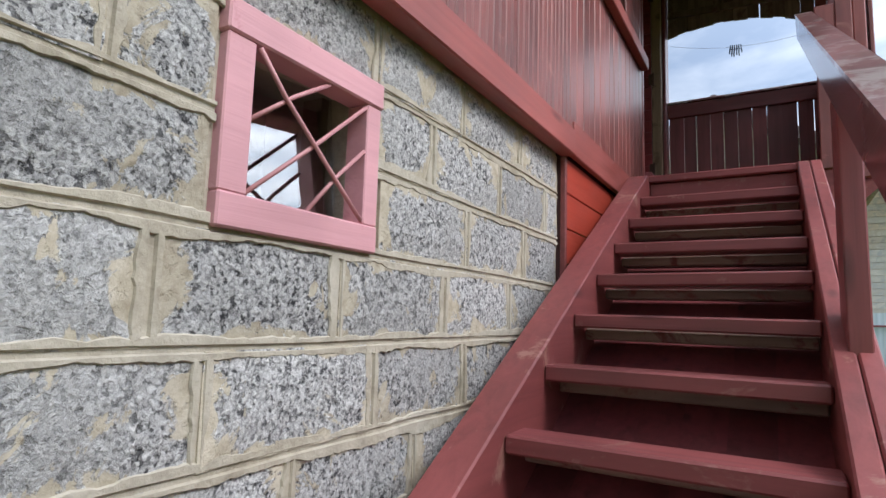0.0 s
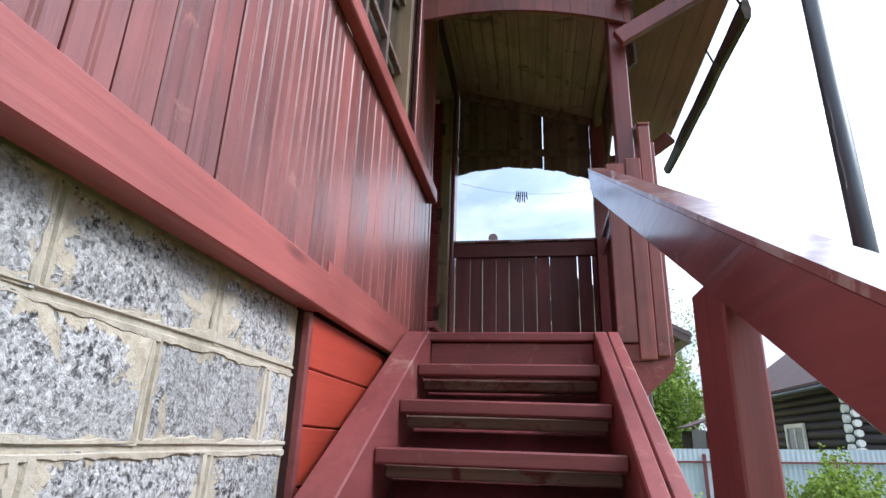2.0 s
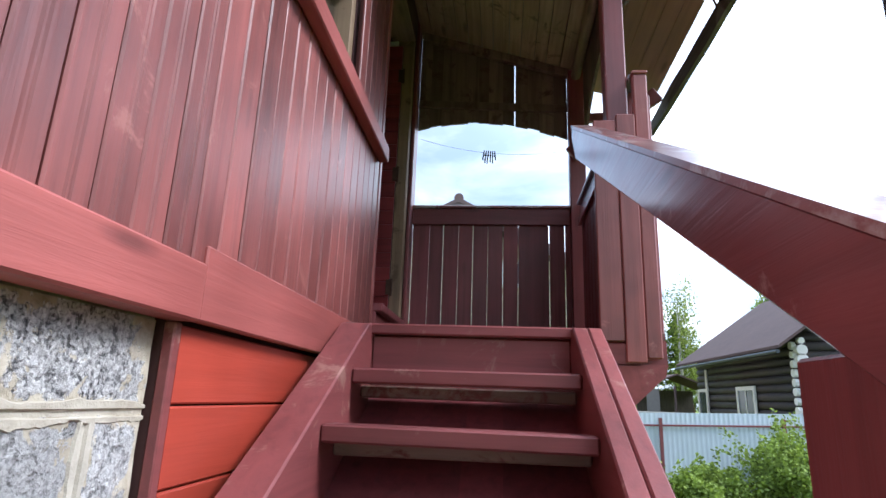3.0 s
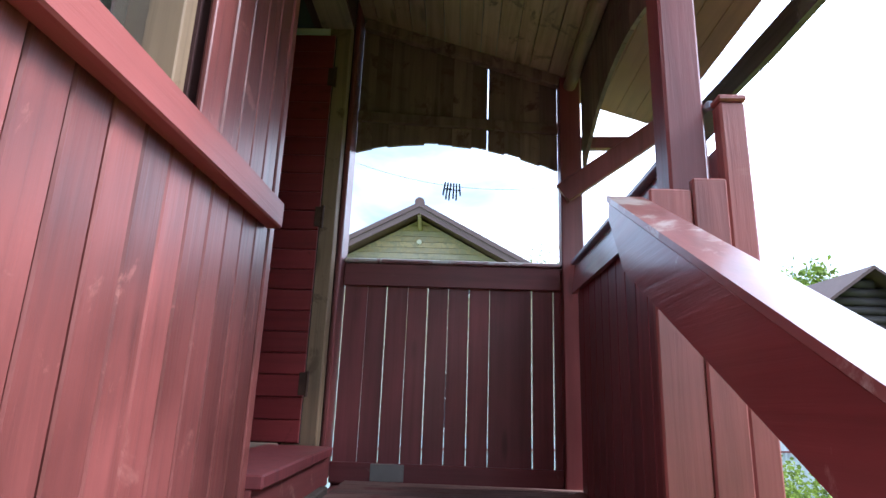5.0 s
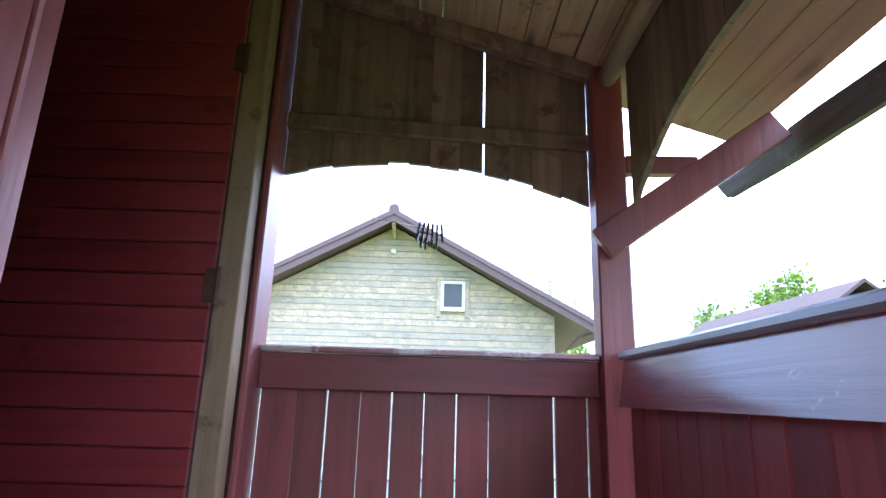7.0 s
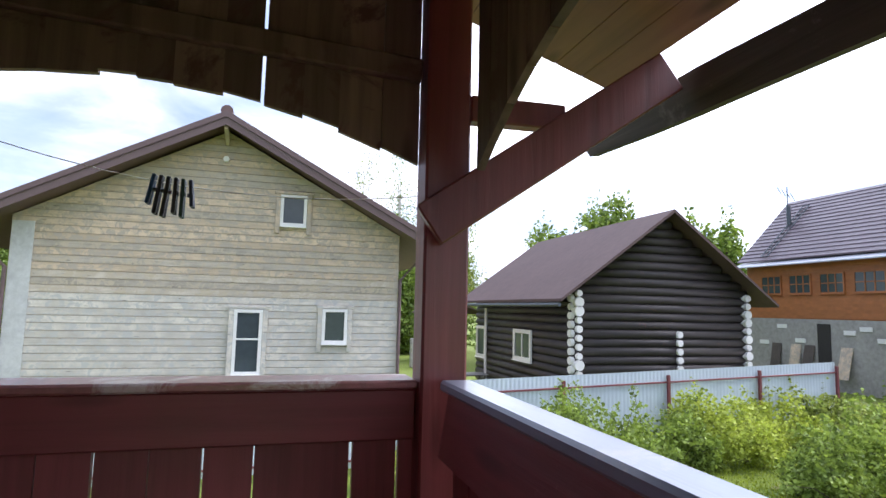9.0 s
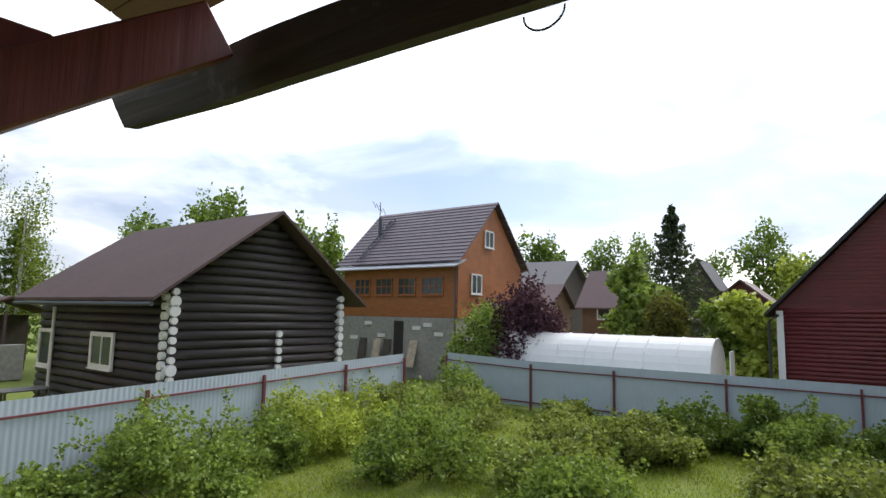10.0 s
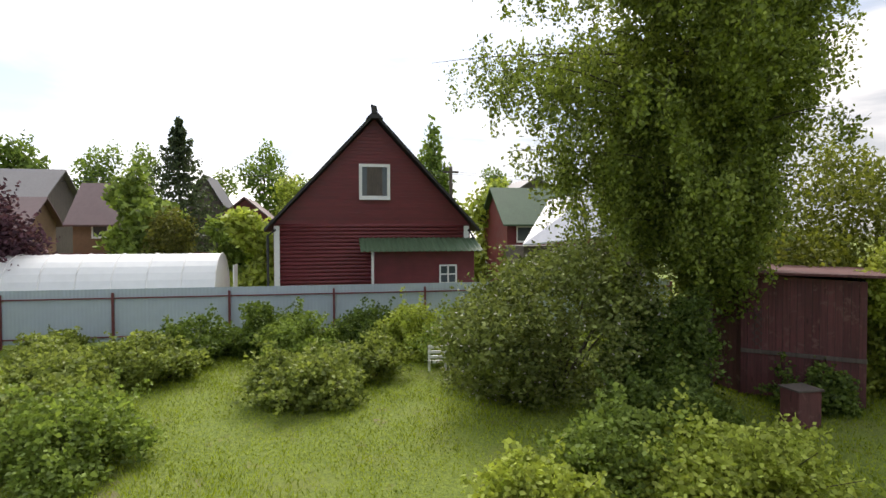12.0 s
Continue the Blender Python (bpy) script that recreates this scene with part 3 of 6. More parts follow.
door = thing("door_1", (-0.12, 1.46, 2.45), "open red door boarded crosswise, swung into the hall", "door", "", "structure")
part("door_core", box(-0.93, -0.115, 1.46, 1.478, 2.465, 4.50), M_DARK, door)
for i, hz in enumerate((2.72, 3.50, 4.25)):
    hb = box(-0.135, -0.10, 1.437, 1.452, hz - 0.05, hz + 0.05, 0.002)
    tube([(-0.098, 1.44, hz - 0.055), (-0.098, 1.44, hz + 0.055)], 0.008, 8, hb)
    part("hinge", hb, M_RUST, door, "rusty iron hinge")
door_pl = plank_mesh("plank", 0.094, 0.81, 0.02, M_DOOR, "x", False, 0.004)
for i in range(21):
    m = pose(-0.925, 1.440, 2.47 + i * 0.0965)
    piece("plank", door_pl, door, m)
structure("transom_strip", box(-0.60, -0.15, 1.455, 1.47, 4.505, 4.545, 0.003), M_WHITE, "whitish strip above the door", "trim")

# ---- porch floor and stair ----
floor = structure("floor", box(0.0, 1.20, 0.03, 1.76, D - 0.12, D - 0.032), M_STAIR_X, "porch floor of worn reddish boards", "floor")
fl = plank_mesh("plank", 1.0, 1.0, 0.03, M_FLOOR, "y")
stair = thing("staircase", (0.49, -3.9, 0.0), "steep open wooden staircase painted dark red", "staircase")
NT, RISE, RUN = 13, 0.16, 0.287


def str_z(y):
    return 2.335 + 0.557 * y


for name_, xa, xb in (("stringer", 0.02, 0.128), ("stringer", 0.855, 0.905), ("stringer", 0.908, 0.955)):
    poly = [(-4.05, str_z(-4.05)), (-0.07, str_z(-0.07)), (0.028, str_z(-0.07) + 0.012), (0.028, 2.02), (-3.7, -0.03), (-4.05, -0.03)]
    b = prism(poly, "x", xa, xb)
    bmesh.ops.bevel(b, geom=b.edges[:], offset=0.005, segments=1, affect="EDGES")
    part(name_, b, M_STAIR_Y, stair, "scuffed red stringer")
tread = to_mesh("tread", box(0.130, 0.853, 0.0, 0.128, -0.048, 0.0, 0.006), M_STAIR_X)
backb = to_mesh("tread_back", box(0.131, 0.852, 0.131, 0.262, -0.092, -0.050, 0.006), M_BACK)
rs = random.Random(9)
for k in range(1, NT + 1):
    z = 2.285 - RISE * k
    piece("tread", tread, stair, pose(0, -RUN * k, z, rs.uniform(-0.6, 0.6), rs.uniform(-0.5, 0.5), 0))
    piece("tread_back", backb, stair, pose(0, -RUN * k, z))
for i in range(6):
    xa = 0.1285 + i * 0.121
    part("backing_board", prism([(-3.95, str_z(-3.95) - 0.30), (0.0, str_z(0) - 0.30), (0.0, str_z(0) - 0.32), (-3.95, str_z(-3.95) - 0.32)], "x", xa, xa + 0.1212), M_SLAT, stair)
part("closing_board", box(0.1285, 0.8545, 0.036, 0.054, 1.90, 2.178), M_SLAT, stair)
part("top_nosing", box(0.10, 0.93, -0.03, 0.035, 2.262, 2.302, 0.006), M_STAIR_X, stair)
part("top_riser", box(0.128, 0.855, 0.0, 0.026, 2.06, 2.258, 0.005), M_STAIR_X, stair)
part("side_rim", box(0.957, 1.10, -0.012, 0.026, 2.17, 2.255, 0.005), M_STAIR_X, stair)

rail = thing("stair_handrail", (0.92, -1.6, 1.36), "sloping red handrail of a thick board on square posts", "handrail")


def hr_z(y):
    return 3.105 + 0.557 * y


b = prism([(-3.95, hr_z(-3.95)), (-0.012, hr_z(-0.012)), (-0.006, hr_z(0) - 0.05), (-0.10, hr_z(-0.1) - 0.125), (-3.95, hr_z(-3.95) - 0.125)], "x", 0.875, 0.945)
bmesh.ops.bevel(b, geom=b.edges[:], offset=0.005, segments=1, affect="EDGES")
part("rail_board", b, M_RAIL_Y, rail, "glossy dark red side, sky reflected")
b = prism([(-3.95, hr_z(-3.95) - 0.003), (-0.010, hr_z(-0.01) - 0.003), (-0.010, hr_z(-0.01) + 0.010), (-3.95, hr_z(-3.95) + 0.010)], "x", 0.873, 0.948)
part("rail_top", b, M_CAP, rail, "worn top with flaking paint")
part("post", box(0.890, 0.942, -1.67, -1.505, str_z(-1.67) - 0.02, hr_z(-1.67) - 0.085, 0.004), M_POST, rail, "upright red plank post")
part("post", box(0.890, 0.942, -3.80, -3.64, str_z(-3.8) - 0.02, hr_z(-3.8) - 0.085, 0.004), M_POST, rail, "upright red plank post")

# ---- porch frame ----
frame_t = thing("porch", (0.55, 0.9, D), "timber porch of dark red square posts and braces", "porch")
part("post", box(-0.042, -0.018, 1.565, 1.72, D, 4.80, 0.006), M_POST, frame_t)
part("post", box(1.075, 1.185, 1.626, 1.715, 2.02, ceil_z(1.13), 0.006), M_POST, frame_t)
part("post", box(1.022, 1.108, 0.03, 0.115, 2.10, ceil_z(1.06), 0.006), M_POST, frame_t)
part("brace", bar((1.078, 1.604, 3.705), (1.665, 1.515, 4.115), 0.042, 0.106, (0, 0, 1)), M_POST, frame_t)
part("strut", bar((1.186, 1.65, 4.007), (1.44, 1.645, 4.01), 0.045, 0.066), M_POST, frame_t)
part("brace", bar((1.06, -0.03, 3.84), (1.66, -0.03, 4.20), 0.045, 0.09), M_POST, frame_t)
part("strut", bar((1.06, -0.05, 4.10), (1.70, -0.05, 4.16), 0.045, 0.06), M_POST, frame_t)
part("purlin", tube([(1.13, 0.13, 4.335), (1.13, 1.66, 4.335)], 0.035, 10), M_RAW_Y, frame_t, "round bare purlin", True)
part("rafter", bar((0.0, 1.66, ceil_z(0) - 0.035), (1.08, 1.66, ceil_z(1.08) - 0.035), 0.05, 0.06), M_VALANCE, frame_t)
old = bmesh.new()
N = 22
ringsb = []
for i in range(N + 1):
    y = 2.03 - i * (1.97 / N)
    ring = []
    for (a, c) in ((-0.020, -0.056), (0.014, -0.050), (0.022, 0.0), (0.018, 0.054), (-0.018, 0.06), (-0.023, 0.01)):
        j = noise.noise(Vector((y * 3, a * 30, c * 30))) * 0.006
        ring.append(old.verts.new((1.742 + a + j, y + (0.05 * c / 0.06 if i == 0 else 0), 4.074 - 0.020 * (2.0 - y) + c + noise.noise(Vector((y * 2.2, 7, c * 9))) * 0.014)))
    ringsb.append(ring)
for a, b in zip(ringsb, ringsb[1:]):
    for j in range(6):
        old.faces.new((a[j], a[(j + 1) % 6], b[(j + 1) % 6], b[j]))
old.faces.new(ringsb[0][::-1])
old.faces.new(ringsb[-1])
tagged(part("eaves_beam", old, M_OLD), "old grey weathered timber hung along the eaves", "beam")
hang = thing("beam_straps", (1.77, 0.0, 4.1), "dark iron straps holding the old beam under the eaves", "strap")
for y in (0.1, 0.6):
    part("strap", bar((1.69, y, ceil_z(1.69) + 0.012), (1.742, y, 4.07), 0.02, 0.006), M_RUST, hang)
wire = tube([(1.742, 0.87 + 0.03 * math.cos(a), 3.99 + 0.026 * math.sin(a)) for a in [math.pi + math.pi * k / 12 for k in range(13)]], 0.0016, 6)
tagged(part("wire_loop", wire, M_METAL, None, "", True), "thin wire loop hanging under the old beam", "wire")

# far railing
far = thing("porch_railing", (0.55, 1.69, D), "dark red board railing across the far end of the porch", "railing", "porch railings")
part("rail_board", box(-0.017, 1.074, 1.665, 1.69, 3.215, 3.330, 0.004), M_DARKRAIL, far)
part("rail_cap", box(-0.017, 1.074, 1.645, 1.775, 3.331, 3.352, 0.005), M_CAP, far, "weathered greyish top board")
part("base_board", box(-0.017, 1.074, 1.672, 1.69, D - 0.02, 2.375, 0.004), M_DARKRAIL, far)
gaps = (-0.012, 0.103, 0.203, 0.308, 0.41, 0.513, 0.618, 0.72, 0.932, 1.038, 1.10)
for i, (a, b) in enumerate(zip(gaps, gaps[1:])):
    g = (0.003, 0.006, 0.005, 0.004, 0.005, 0.003, 0.004, 0.006, 0.008, 0.008, 0.004)[i]
    part("slat", prism([(a + g / 2, D - 0.05), (b - g / 2, D - 0.05), (b - g / 2 + 0.002 * (-1) ** i, 3.345 - 0.02), (a + g / 2, 3.325)], "y", 1.694, 1.714), M_SLAT, far)

# right parapet
par = thing("porch_parapet", (1.15, 0.85, D), "boarded red parapet with a glossy top rail", "railing", "porch railings")
part("rail_board", prism([(1.112, 3.19), (1.134, 3.331), (1.155, 3.331), (1.134, 3.19)], "y", 0.132, 1.598), M_RAIL_Y, par, "glossy board reflecting the sky")
part("rail_cap", box(1.112, 1.184, 0.025, 1.598, 3.333, 3.358, 0.006), M_CAPB, par, "worn top rail with peeling paint, blue sky sheen coloured in")
ip = plank_mesh("plank", 0.108, 1.03, 0.016, M_SLAT, "z")
op = plank_mesh("plank", 0.108, 1.13, 0.018, M_SIDING, "z")
y = 0.135
while y < 1.56:
    piece("plank", ip, par, Matrix.Translation((1.139, y + 0.107, D + 0.001 - 0.02)) @ pose(0, 0, 0, 0, 0, 180))
    piece("plank", op, par, pose(1.225, y, 2.19))
    y += 0.111
part("end_board", box(0.958, 1.045, -0.022, 0.0, 2.258, 3.125, 0.004), M_SIDING, par)
part("end_board", box(1.047, 1.118, -0.024, -0.002, 2.185, 3.15, 0.004), M_SIDING, par)
part("end_post", box(1.120, 1.175, -0.018, 0.022, 2.20, 3.33, 0.005), M_SIDING, par)
part("end_post_cap", box(1.117, 1.178, -0.022, 0.022, 3.331, 3.346, 0.004), M_SIDING, par)
part("floor_bracket", prism([(0.958, 2.18), (1.19, 2.18), (1.18, 2.14), (1.06, 2.03), (1.00, 1.93), (0.958, 1.86)], "y", -0.012, 0.034), M_STAIR_Y, par)
part("floor_bracket", prism([(0.958, 2.18), (1.19, 2.18), (1.18, 2.14), (1.06, 2.03), (1.00, 1.93), (0.958, 1.86)], "y", 1.64, 1.69), M_STAIR_Y, par)

# valances
vf = thing("far_valance", (0.55, 1.71, 4.2), "arched valance of dark weathered upright boards above the far railing", "valance", "valances")


def arch_far(x):
    return 3.962 + 0.262 * x - 0.325 * x * x


x = -0.016
rv2 = random.Random(3)
edges = []
while x < 1.068:
    w = rv2.choice((0.075, 0.085, 0.095, 0.105))
    edges.append((x, min(x + w, 1.073)))
    x += w
SLIT = min(range(len(edges)), key=lambda k: abs(edges[k][1] - 0.70))
edges[SLIT], edges[SLIT + 1] = (edges[SLIT][0], 0.70), (0.70, edges[SLIT + 1][1])
for i, (a, b) in enumerate(edges):
    g = 0.008 if i == SLIT else (0.0015 if i == len(edges) - 2 else 0.0)
    j = rv2.uniform(-0.006, 0.006)
    part("board", prism([(a, arch_far(a) + j), (b - g, arch_far(b) + j), (b - g, ceil_z(b)), (a, ceil_z(a))], "y", 1.703, 1.72), M_VALANCE, vf)
part("batten", bar((-0.016, 1.688, 4.16), (1.073, 1.688, 4.105), 0.028, 0.058), M_VALANCE, vf)

vn = thing("front_valance", (0.55, 0.0, 4.3), "arched red board valance over the head of the stair", "valance", "valances")


def arch_near(x):
    return 4.092 + 0.17 * x - 0.255 * x * x


x = 0.002
while x < 1.12:
    b = min(x + 0.092, 1.14)
    part("board", prism([(x, arch_near(x)), (b - 0.002, arch_near(b)), (b - 0.002, 5.3), (x, 5.3)], "y", -0.004, 0.018), M_SIDING, vn)
    x += 0.092
vs = thing("side_valance", (1.17, 0.85, 4.1), "arched valance of weathered boards along the open side", "valance", "valances")


def arch_side(y):
    return 4.03 - 0.42 * (y - 0.86) ** 2 - 0.05 * max(0, y - 1.3)


y = 0.14
while y < 1.53:
    b = min(y + 0.094, 1.535)
    part("board", prism([(y, arch_side(y)), (b - 0.003, arch_side(b)), (b - 0.003, ceil_z(1.18)), (y, ceil_z(1.18))], "x", 1.168, 1.186), M_VALANCE, vs)
    y += 0.094

# cladding beside the stair foot: bright red lapped boards
pan = thing("stair_side_panel", (-0.03, -0.5, 0.0), "bright red lapped boards beside the stair", "cladding", "", "structure")
part("corner_board", box(-0.05, -0.026, -1.062, -1.036, -0.05, 2.166, 0.003), M_STAIR_Y, pan)
z = 2.166
pm = plank_mesh("plank", 0.152, 1.53, 0.02, M_ORANGE, "y")
for i in range(14):
    z -= 0.156
    piece("plank", pm, pan, Matrix.Translation((-0.028, -1.034, z)) @ Matrix(((0, 0, 1, 0), (0, 1, 0, 0), (1, 0, 0, 0), (0, 0, 0, 1))))

# clothes line with pegs
line = bmesh.new()
P0, P1 = Vector((0.0, 1.735, 3.90)), Vector((1.09, 1.735, 3.80))
tube([P0.lerp(P1, k / 20) - Vector((0, 0, 0.07 * 4 * (k / 20) * (1 - k / 20))) for k in range(21)], 0.0013, 5, line)
tagged(part("clothes_line", line, M_WHITE, None, "", True), "thin pale clothes line across the opening", "line")
PEGC = ((0.01, 0.06, 0.14), (0.012, 0.012, 0.014), (0.014, 0.013, 0.013), (0.02, 0.016, 0.014), (0.01, 0.05, 0.03), (0.02, 0.03, 0.06))
for i, c in enumerate(PEGC):
    k = 0.437 + i * 0.0138
    p = P0.lerp(P1, k) - Vector((0, 0, 0.07 * 4 * k * (1 - k)))
    m = plain("peg_plastic_%d" % i, c, 0.4)
    peg = thing("clothes_peg", p, "dark plastic clothes peg clipped on the line", "clothes peg", "pegs on the line")
    lean = (-0.16, -0.12, -0.10, -0.02, 0.0, 0.10)[i]
    L = (0.068, 0.088, 0.092, 0.082, 0.088, 0.062)[i]
    for s in (-1, 1):
        part("leg", bar(p + Vector((0, s * 0.006, 0.014)), p + Vector((lean * L, s * 0.011, 0.014 - L)), 0.014, 0.008, (1, 0, 0), 0.0015), m, peg)
    part("spring", tube([p + Vector((-0.006, 0, -0.02)), p + Vector((0.006, 0, -0.02))], 0.005, 8), M_METAL, peg)

tagged(part("metal_plate", box(0.18, 0.335, 1.635, 1.655, D, D + 0.075, 0.002), M_ZINC), "small grey metal plate leaning on the railing", "plate")
pole = part("metal_pole", tube([(1.60, -0.79, 0.0), (1.60, -0.77, 2.4), (1.615, -0.75, 4.6)], 0.031, 14), M_METAL, None, "", True)
tagged(pole, "dark grey upright metal pole beside the stair", "pole")

# ---- cladding boards of the wall ----
sid = [plank_mesh("plank", w, L, 0.022, M_SIDING, "z", g) for w, L, g in ((0.092, 3.0, True), (0.092, 0.86, False), (0.092, 0.95, True), (0.092, 3.0, False))]
full, low, high, smooth_ = sid
y, i = -5.9, 0
while y < 0.44:
    if y + 0.092 < WY0 - 0.02 or y > WY1 - 0.03:
        piece("plank", smooth_ if y > WY1 - 0.03 else full, wall_siding, pose(rs.uniform(-0.0015, 0.0015), y, 2.287 if y < -1.04 else 2.327))
    else:
        piece("plank", low, wall_siding, pose(rs.uniform(-0.0015, 0.0015), y, 2.287 if y < -1.04 else 2.327))
        piece("plank", high, wall_siding, pose(0, y, WZ1))
    y += 0.0958 + rs.choice((0.0, 0.0, 0.002))
part("corner_board", box(-0.20, 0.004, y, 0.505, 2.325, 5.3, 0.004), M_SIDING, wall_siding)

# floor boards
y = 0.034
fb = plank_mesh("plank", 0.112, 1.13, 0.03, M_FLOOR, "y")
while y < 1.62:
    piece("plank", fb, floor, pose(1.198, y, D, 0, 0, 90))
    y += 0.1145

# ---- plinth blocks and mortar ----
rb_ = random.Random(21)
JOINTS = {7: -2.86, 6: -2.79, 8: -2.33, 9: -2.12, 10: -2.33, 5: -2.57}
block_cache = {}


def block_mesh(L, H, var):
    key = (round(L, 3), round(H, 3), var)
    if key not in block_cache:
        b = bmesh.new()
        r = random.Random(var * 7 + 1)
        nx, nz = 6, 3
        grid = [[b.verts.new(((-0.004 if i in (0, nx) or j in (0, nz) else 0.0) + r.uniform(-0.0022, 0.0022), L * i / nx, H * j / nz)) for i in range(nx + 1)] for j in range(nz + 1)]
        for j in range(nz):
            for i in range(nx):
                b.faces.new((grid[j][i], grid[j][i + 1], grid[j + 1][i + 1], grid[j + 1][i]))
        rim = grid[0] + [grid[j][nx] for j in range(1, nz + 1)] + grid[nz][-2::-1] + [grid[j][0] for j in range(nz - 1, 0, -1)]
        back = [b.verts.new((-0.05, v.co.y, v.co.z)) for v in rim]
        for i in range(len(rim)):
            k = (i + 1) % len(rim)
            b.faces.new((rim[i], back[i], back[k], rim[k]))
        block_cache[key] = to_mesh("block", b, M_BLOCK)
    return block_cache[key]


vert_joints = []
for c in range(0, 11):
    z0 = -0.004 + c * 0.2
    z1 = min(z0 + 0.2, 2.17)
    start = JOINTS.get(c, -2.86 + (c % 2) * 0.2)
    n = math.ceil((start + 4.7) / 0.438)
    y = start - n * 0.438
    cuts = [y]
    while cuts[-1] < -1.06:
        cuts.append(cuts[-1] + 0.438 + rb_.uniform(-0.015, 0.015))
    cuts[-1] = -1.064
    if cuts[-1] - cuts[-2] < 0.08:
        cuts.pop(-2)
    for a, b in zip(cuts, cuts[1:]):
        segs = [(a, b)]
        if z1 > WIN_Z0 + 0.02 and z0 < WIN_Z1 - 0.02:
            segs = []
            if a < WIN_Y0 - 0.03:
                segs.append((a, min(b, WIN_Y0 - 0.008)))
            if b > WIN_Y1 + 0.03:
                segs.append((max(a, WIN_Y1 + 0.008), b))
        for s, e in segs:
            piece("block", block_mesh(e - s - 0.008, z1 - z0 - 0.008, rb_.randrange(4)), wall_block, pose(WX + rb_.uniform(-0.003, 0.003), s + 0.004, z0 + 0.004))
            for yy in (s, e):
                if -4.6 < yy < -1.08:
                    vert_joints.append((yy, z0, z1))


def mortar_strip(bm, p0, p1, seed, wide=0.028):
    """A smeared ribbon of mortar along a joint, ragged at both sides, with a trowel groove down its middle."""
    d = (Vector(p1) - Vector(p0))
    L = d.length
    d.normalize()
    n = Vector((0, -d.z, d.y))
    steps = max(3, int(L / 0.011))
    prev = None
    for i in range(steps + 1):
        s = L * i / steps
        c = Vector(p0) + d * s
        q = Vector((seed * 3.1, s * 5.0, 0.5))
        wob = noise.noise(q * 0.9) * 0.004
        ws = [max(0.0115, wide * (0.46 + 0.55 * abs(noise.noise(q + Vector((k * 9.0, 0, 0)))) ** 0.8 + 0.9 * max(0, noise.noise(q * 0.5 + Vector((k * 5.0, 3, 0))) - 0.12)) + 0.005 * noise.noise(q * 5 + Vector((k, 1, 0))) + 0.004 * noise.noise(q * 17 + Vector((k, 4, 0)))) for k in (1, 2)]
        h = 0.0013 + 0.0008 * noise.noise(q * 3)
        row = []
        for off, x in ((-ws[0] + wob, -0.004), (-ws[0] + 0.0025 + wob, h * 0.8), (-0.0075 + wob, h), (-0.0045 + wob, -0.0045), (0.0045 + wob, -0.0045), (0.0075 + wob, h), (ws[1] - 0.0025 + wob, h * 0.8), (ws[1] + wob, -0.004)):
            row.append(bm.verts.new(Vector((WX + x, 0, 0)) + Vector((0, c.y, c.z)) + n * off))
        if prev:
            for j in range(7):
                bm.faces.new((prev[j], prev[j + 1], row[j + 1], row[j]))
        prev = row


mb = bmesh.new()
for c in range(3, 11):
    z = -0.004 + c * 0.2
    if WIN_Z0 + 0.05 < z < WIN_Z1 - 0.05:
        mortar_strip(mb, (0, -4.6, z), (0, WIN_Y0 - 0.004, z), c)
        mortar_strip(mb, (0, WIN_Y1 + 0.004, z), (0, -1.066, z), c + 40)
    elif abs(z - WIN_Z1) < 0.03:
        mortar_strip(mb, (0, -4.6, z), (0, WIN_Y0 - 0.004, z), c)
        mortar_strip(mb, (0, WIN_Y1 + 0.004, z), (0, -1.066, z), c + 40)
    else:
        mortar_strip(mb, (0, -4.6, z), (0, -1.066, z), c, 0.03)
seen_j = set()
for i, (y, z0, z1) in enumerate(vert_joints):
    if (round(y, 3), round(z0, 2)) in seen_j:
        continue
    seen_j.add((round(y, 3), round(z0, 2)))
    if z0 > 0.5 and not (WIN_Y0 - 0.03 < y < WIN_Y1 + 0.03 and z1 > WIN_Z0 + 0.05 and z0 < WIN_Z1 - 0.05):
        mortar_strip(mb, (0, y, z0 + 0.012), (0, y, z1 - 0.012), 100 + i, 0.03)
mo = part("mortar", mb, M_MORTAR, wall_block, "smeared tan mortar")
tagged(mo, kind="stuff")


# ---- garden and neighbours ----
M_FENCE = plain("pale_blue_sheet", (0.47, 0.55, 0.62), 0.4, 0.0, 0.06, 3)
M_FPOST = plain("fence_post_paint", (0.17, 0.045, 0.05), 0.5)
M_LOG = wood("dark_log_stain", (0.046, 0.038, 0.037), "x", 0.55, (0.09, 0.05, 0.045), 0.05, 0.22, 0.3, knots=False, bumpy=0.6)
M_LOGY = wood("dark_log_stain_side", (0.046, 0.038, 0.037), "y", 0.55, (0.09, 0.05, 0.045), 0.05, 0.22, 0.3, knots=False, bumpy=0.6)
M_H1 = wood("raw_facade_boards", (0.57, 0.46, 0.335), "x", 0.75, (0.43, 0.375, 0.31), 0.5, 0.16, 0.16, bumpy=0.4)
M_H1G = wood("greyed_facade_boards", (0.47, 0.42, 0.355), "x", 0.75, (0.50, 0.43, 0.33), 0.45, 0.16, 0.18, bumpy=0.4)
M_H1L = wood("pale_facade_boards", (0.61, 0.57, 0.505), "x", 0.75, (0.49, 0.485, 0.46), 0.45, 0.09, 0.10, bumpy=0.4)
M_ROOFB = plain("brown_sheet_roof", (0.125, 0.075, 0.075), 0.5, 0, 0.15, 4)
M_LOGROOF = plain("brown_ondulin", (0.090, 0.056, 0.052), 0.8, 0, 0.2, 5)
M_SOFFIT = plain("brown_soffit", (0.125, 0.082, 0.085), 0.5)
M_OWALL = wood("orange_siding", (0.41, 0.148, 0.05), "x", 0.5, None, 0, 0.05, 0.12, knots=False)
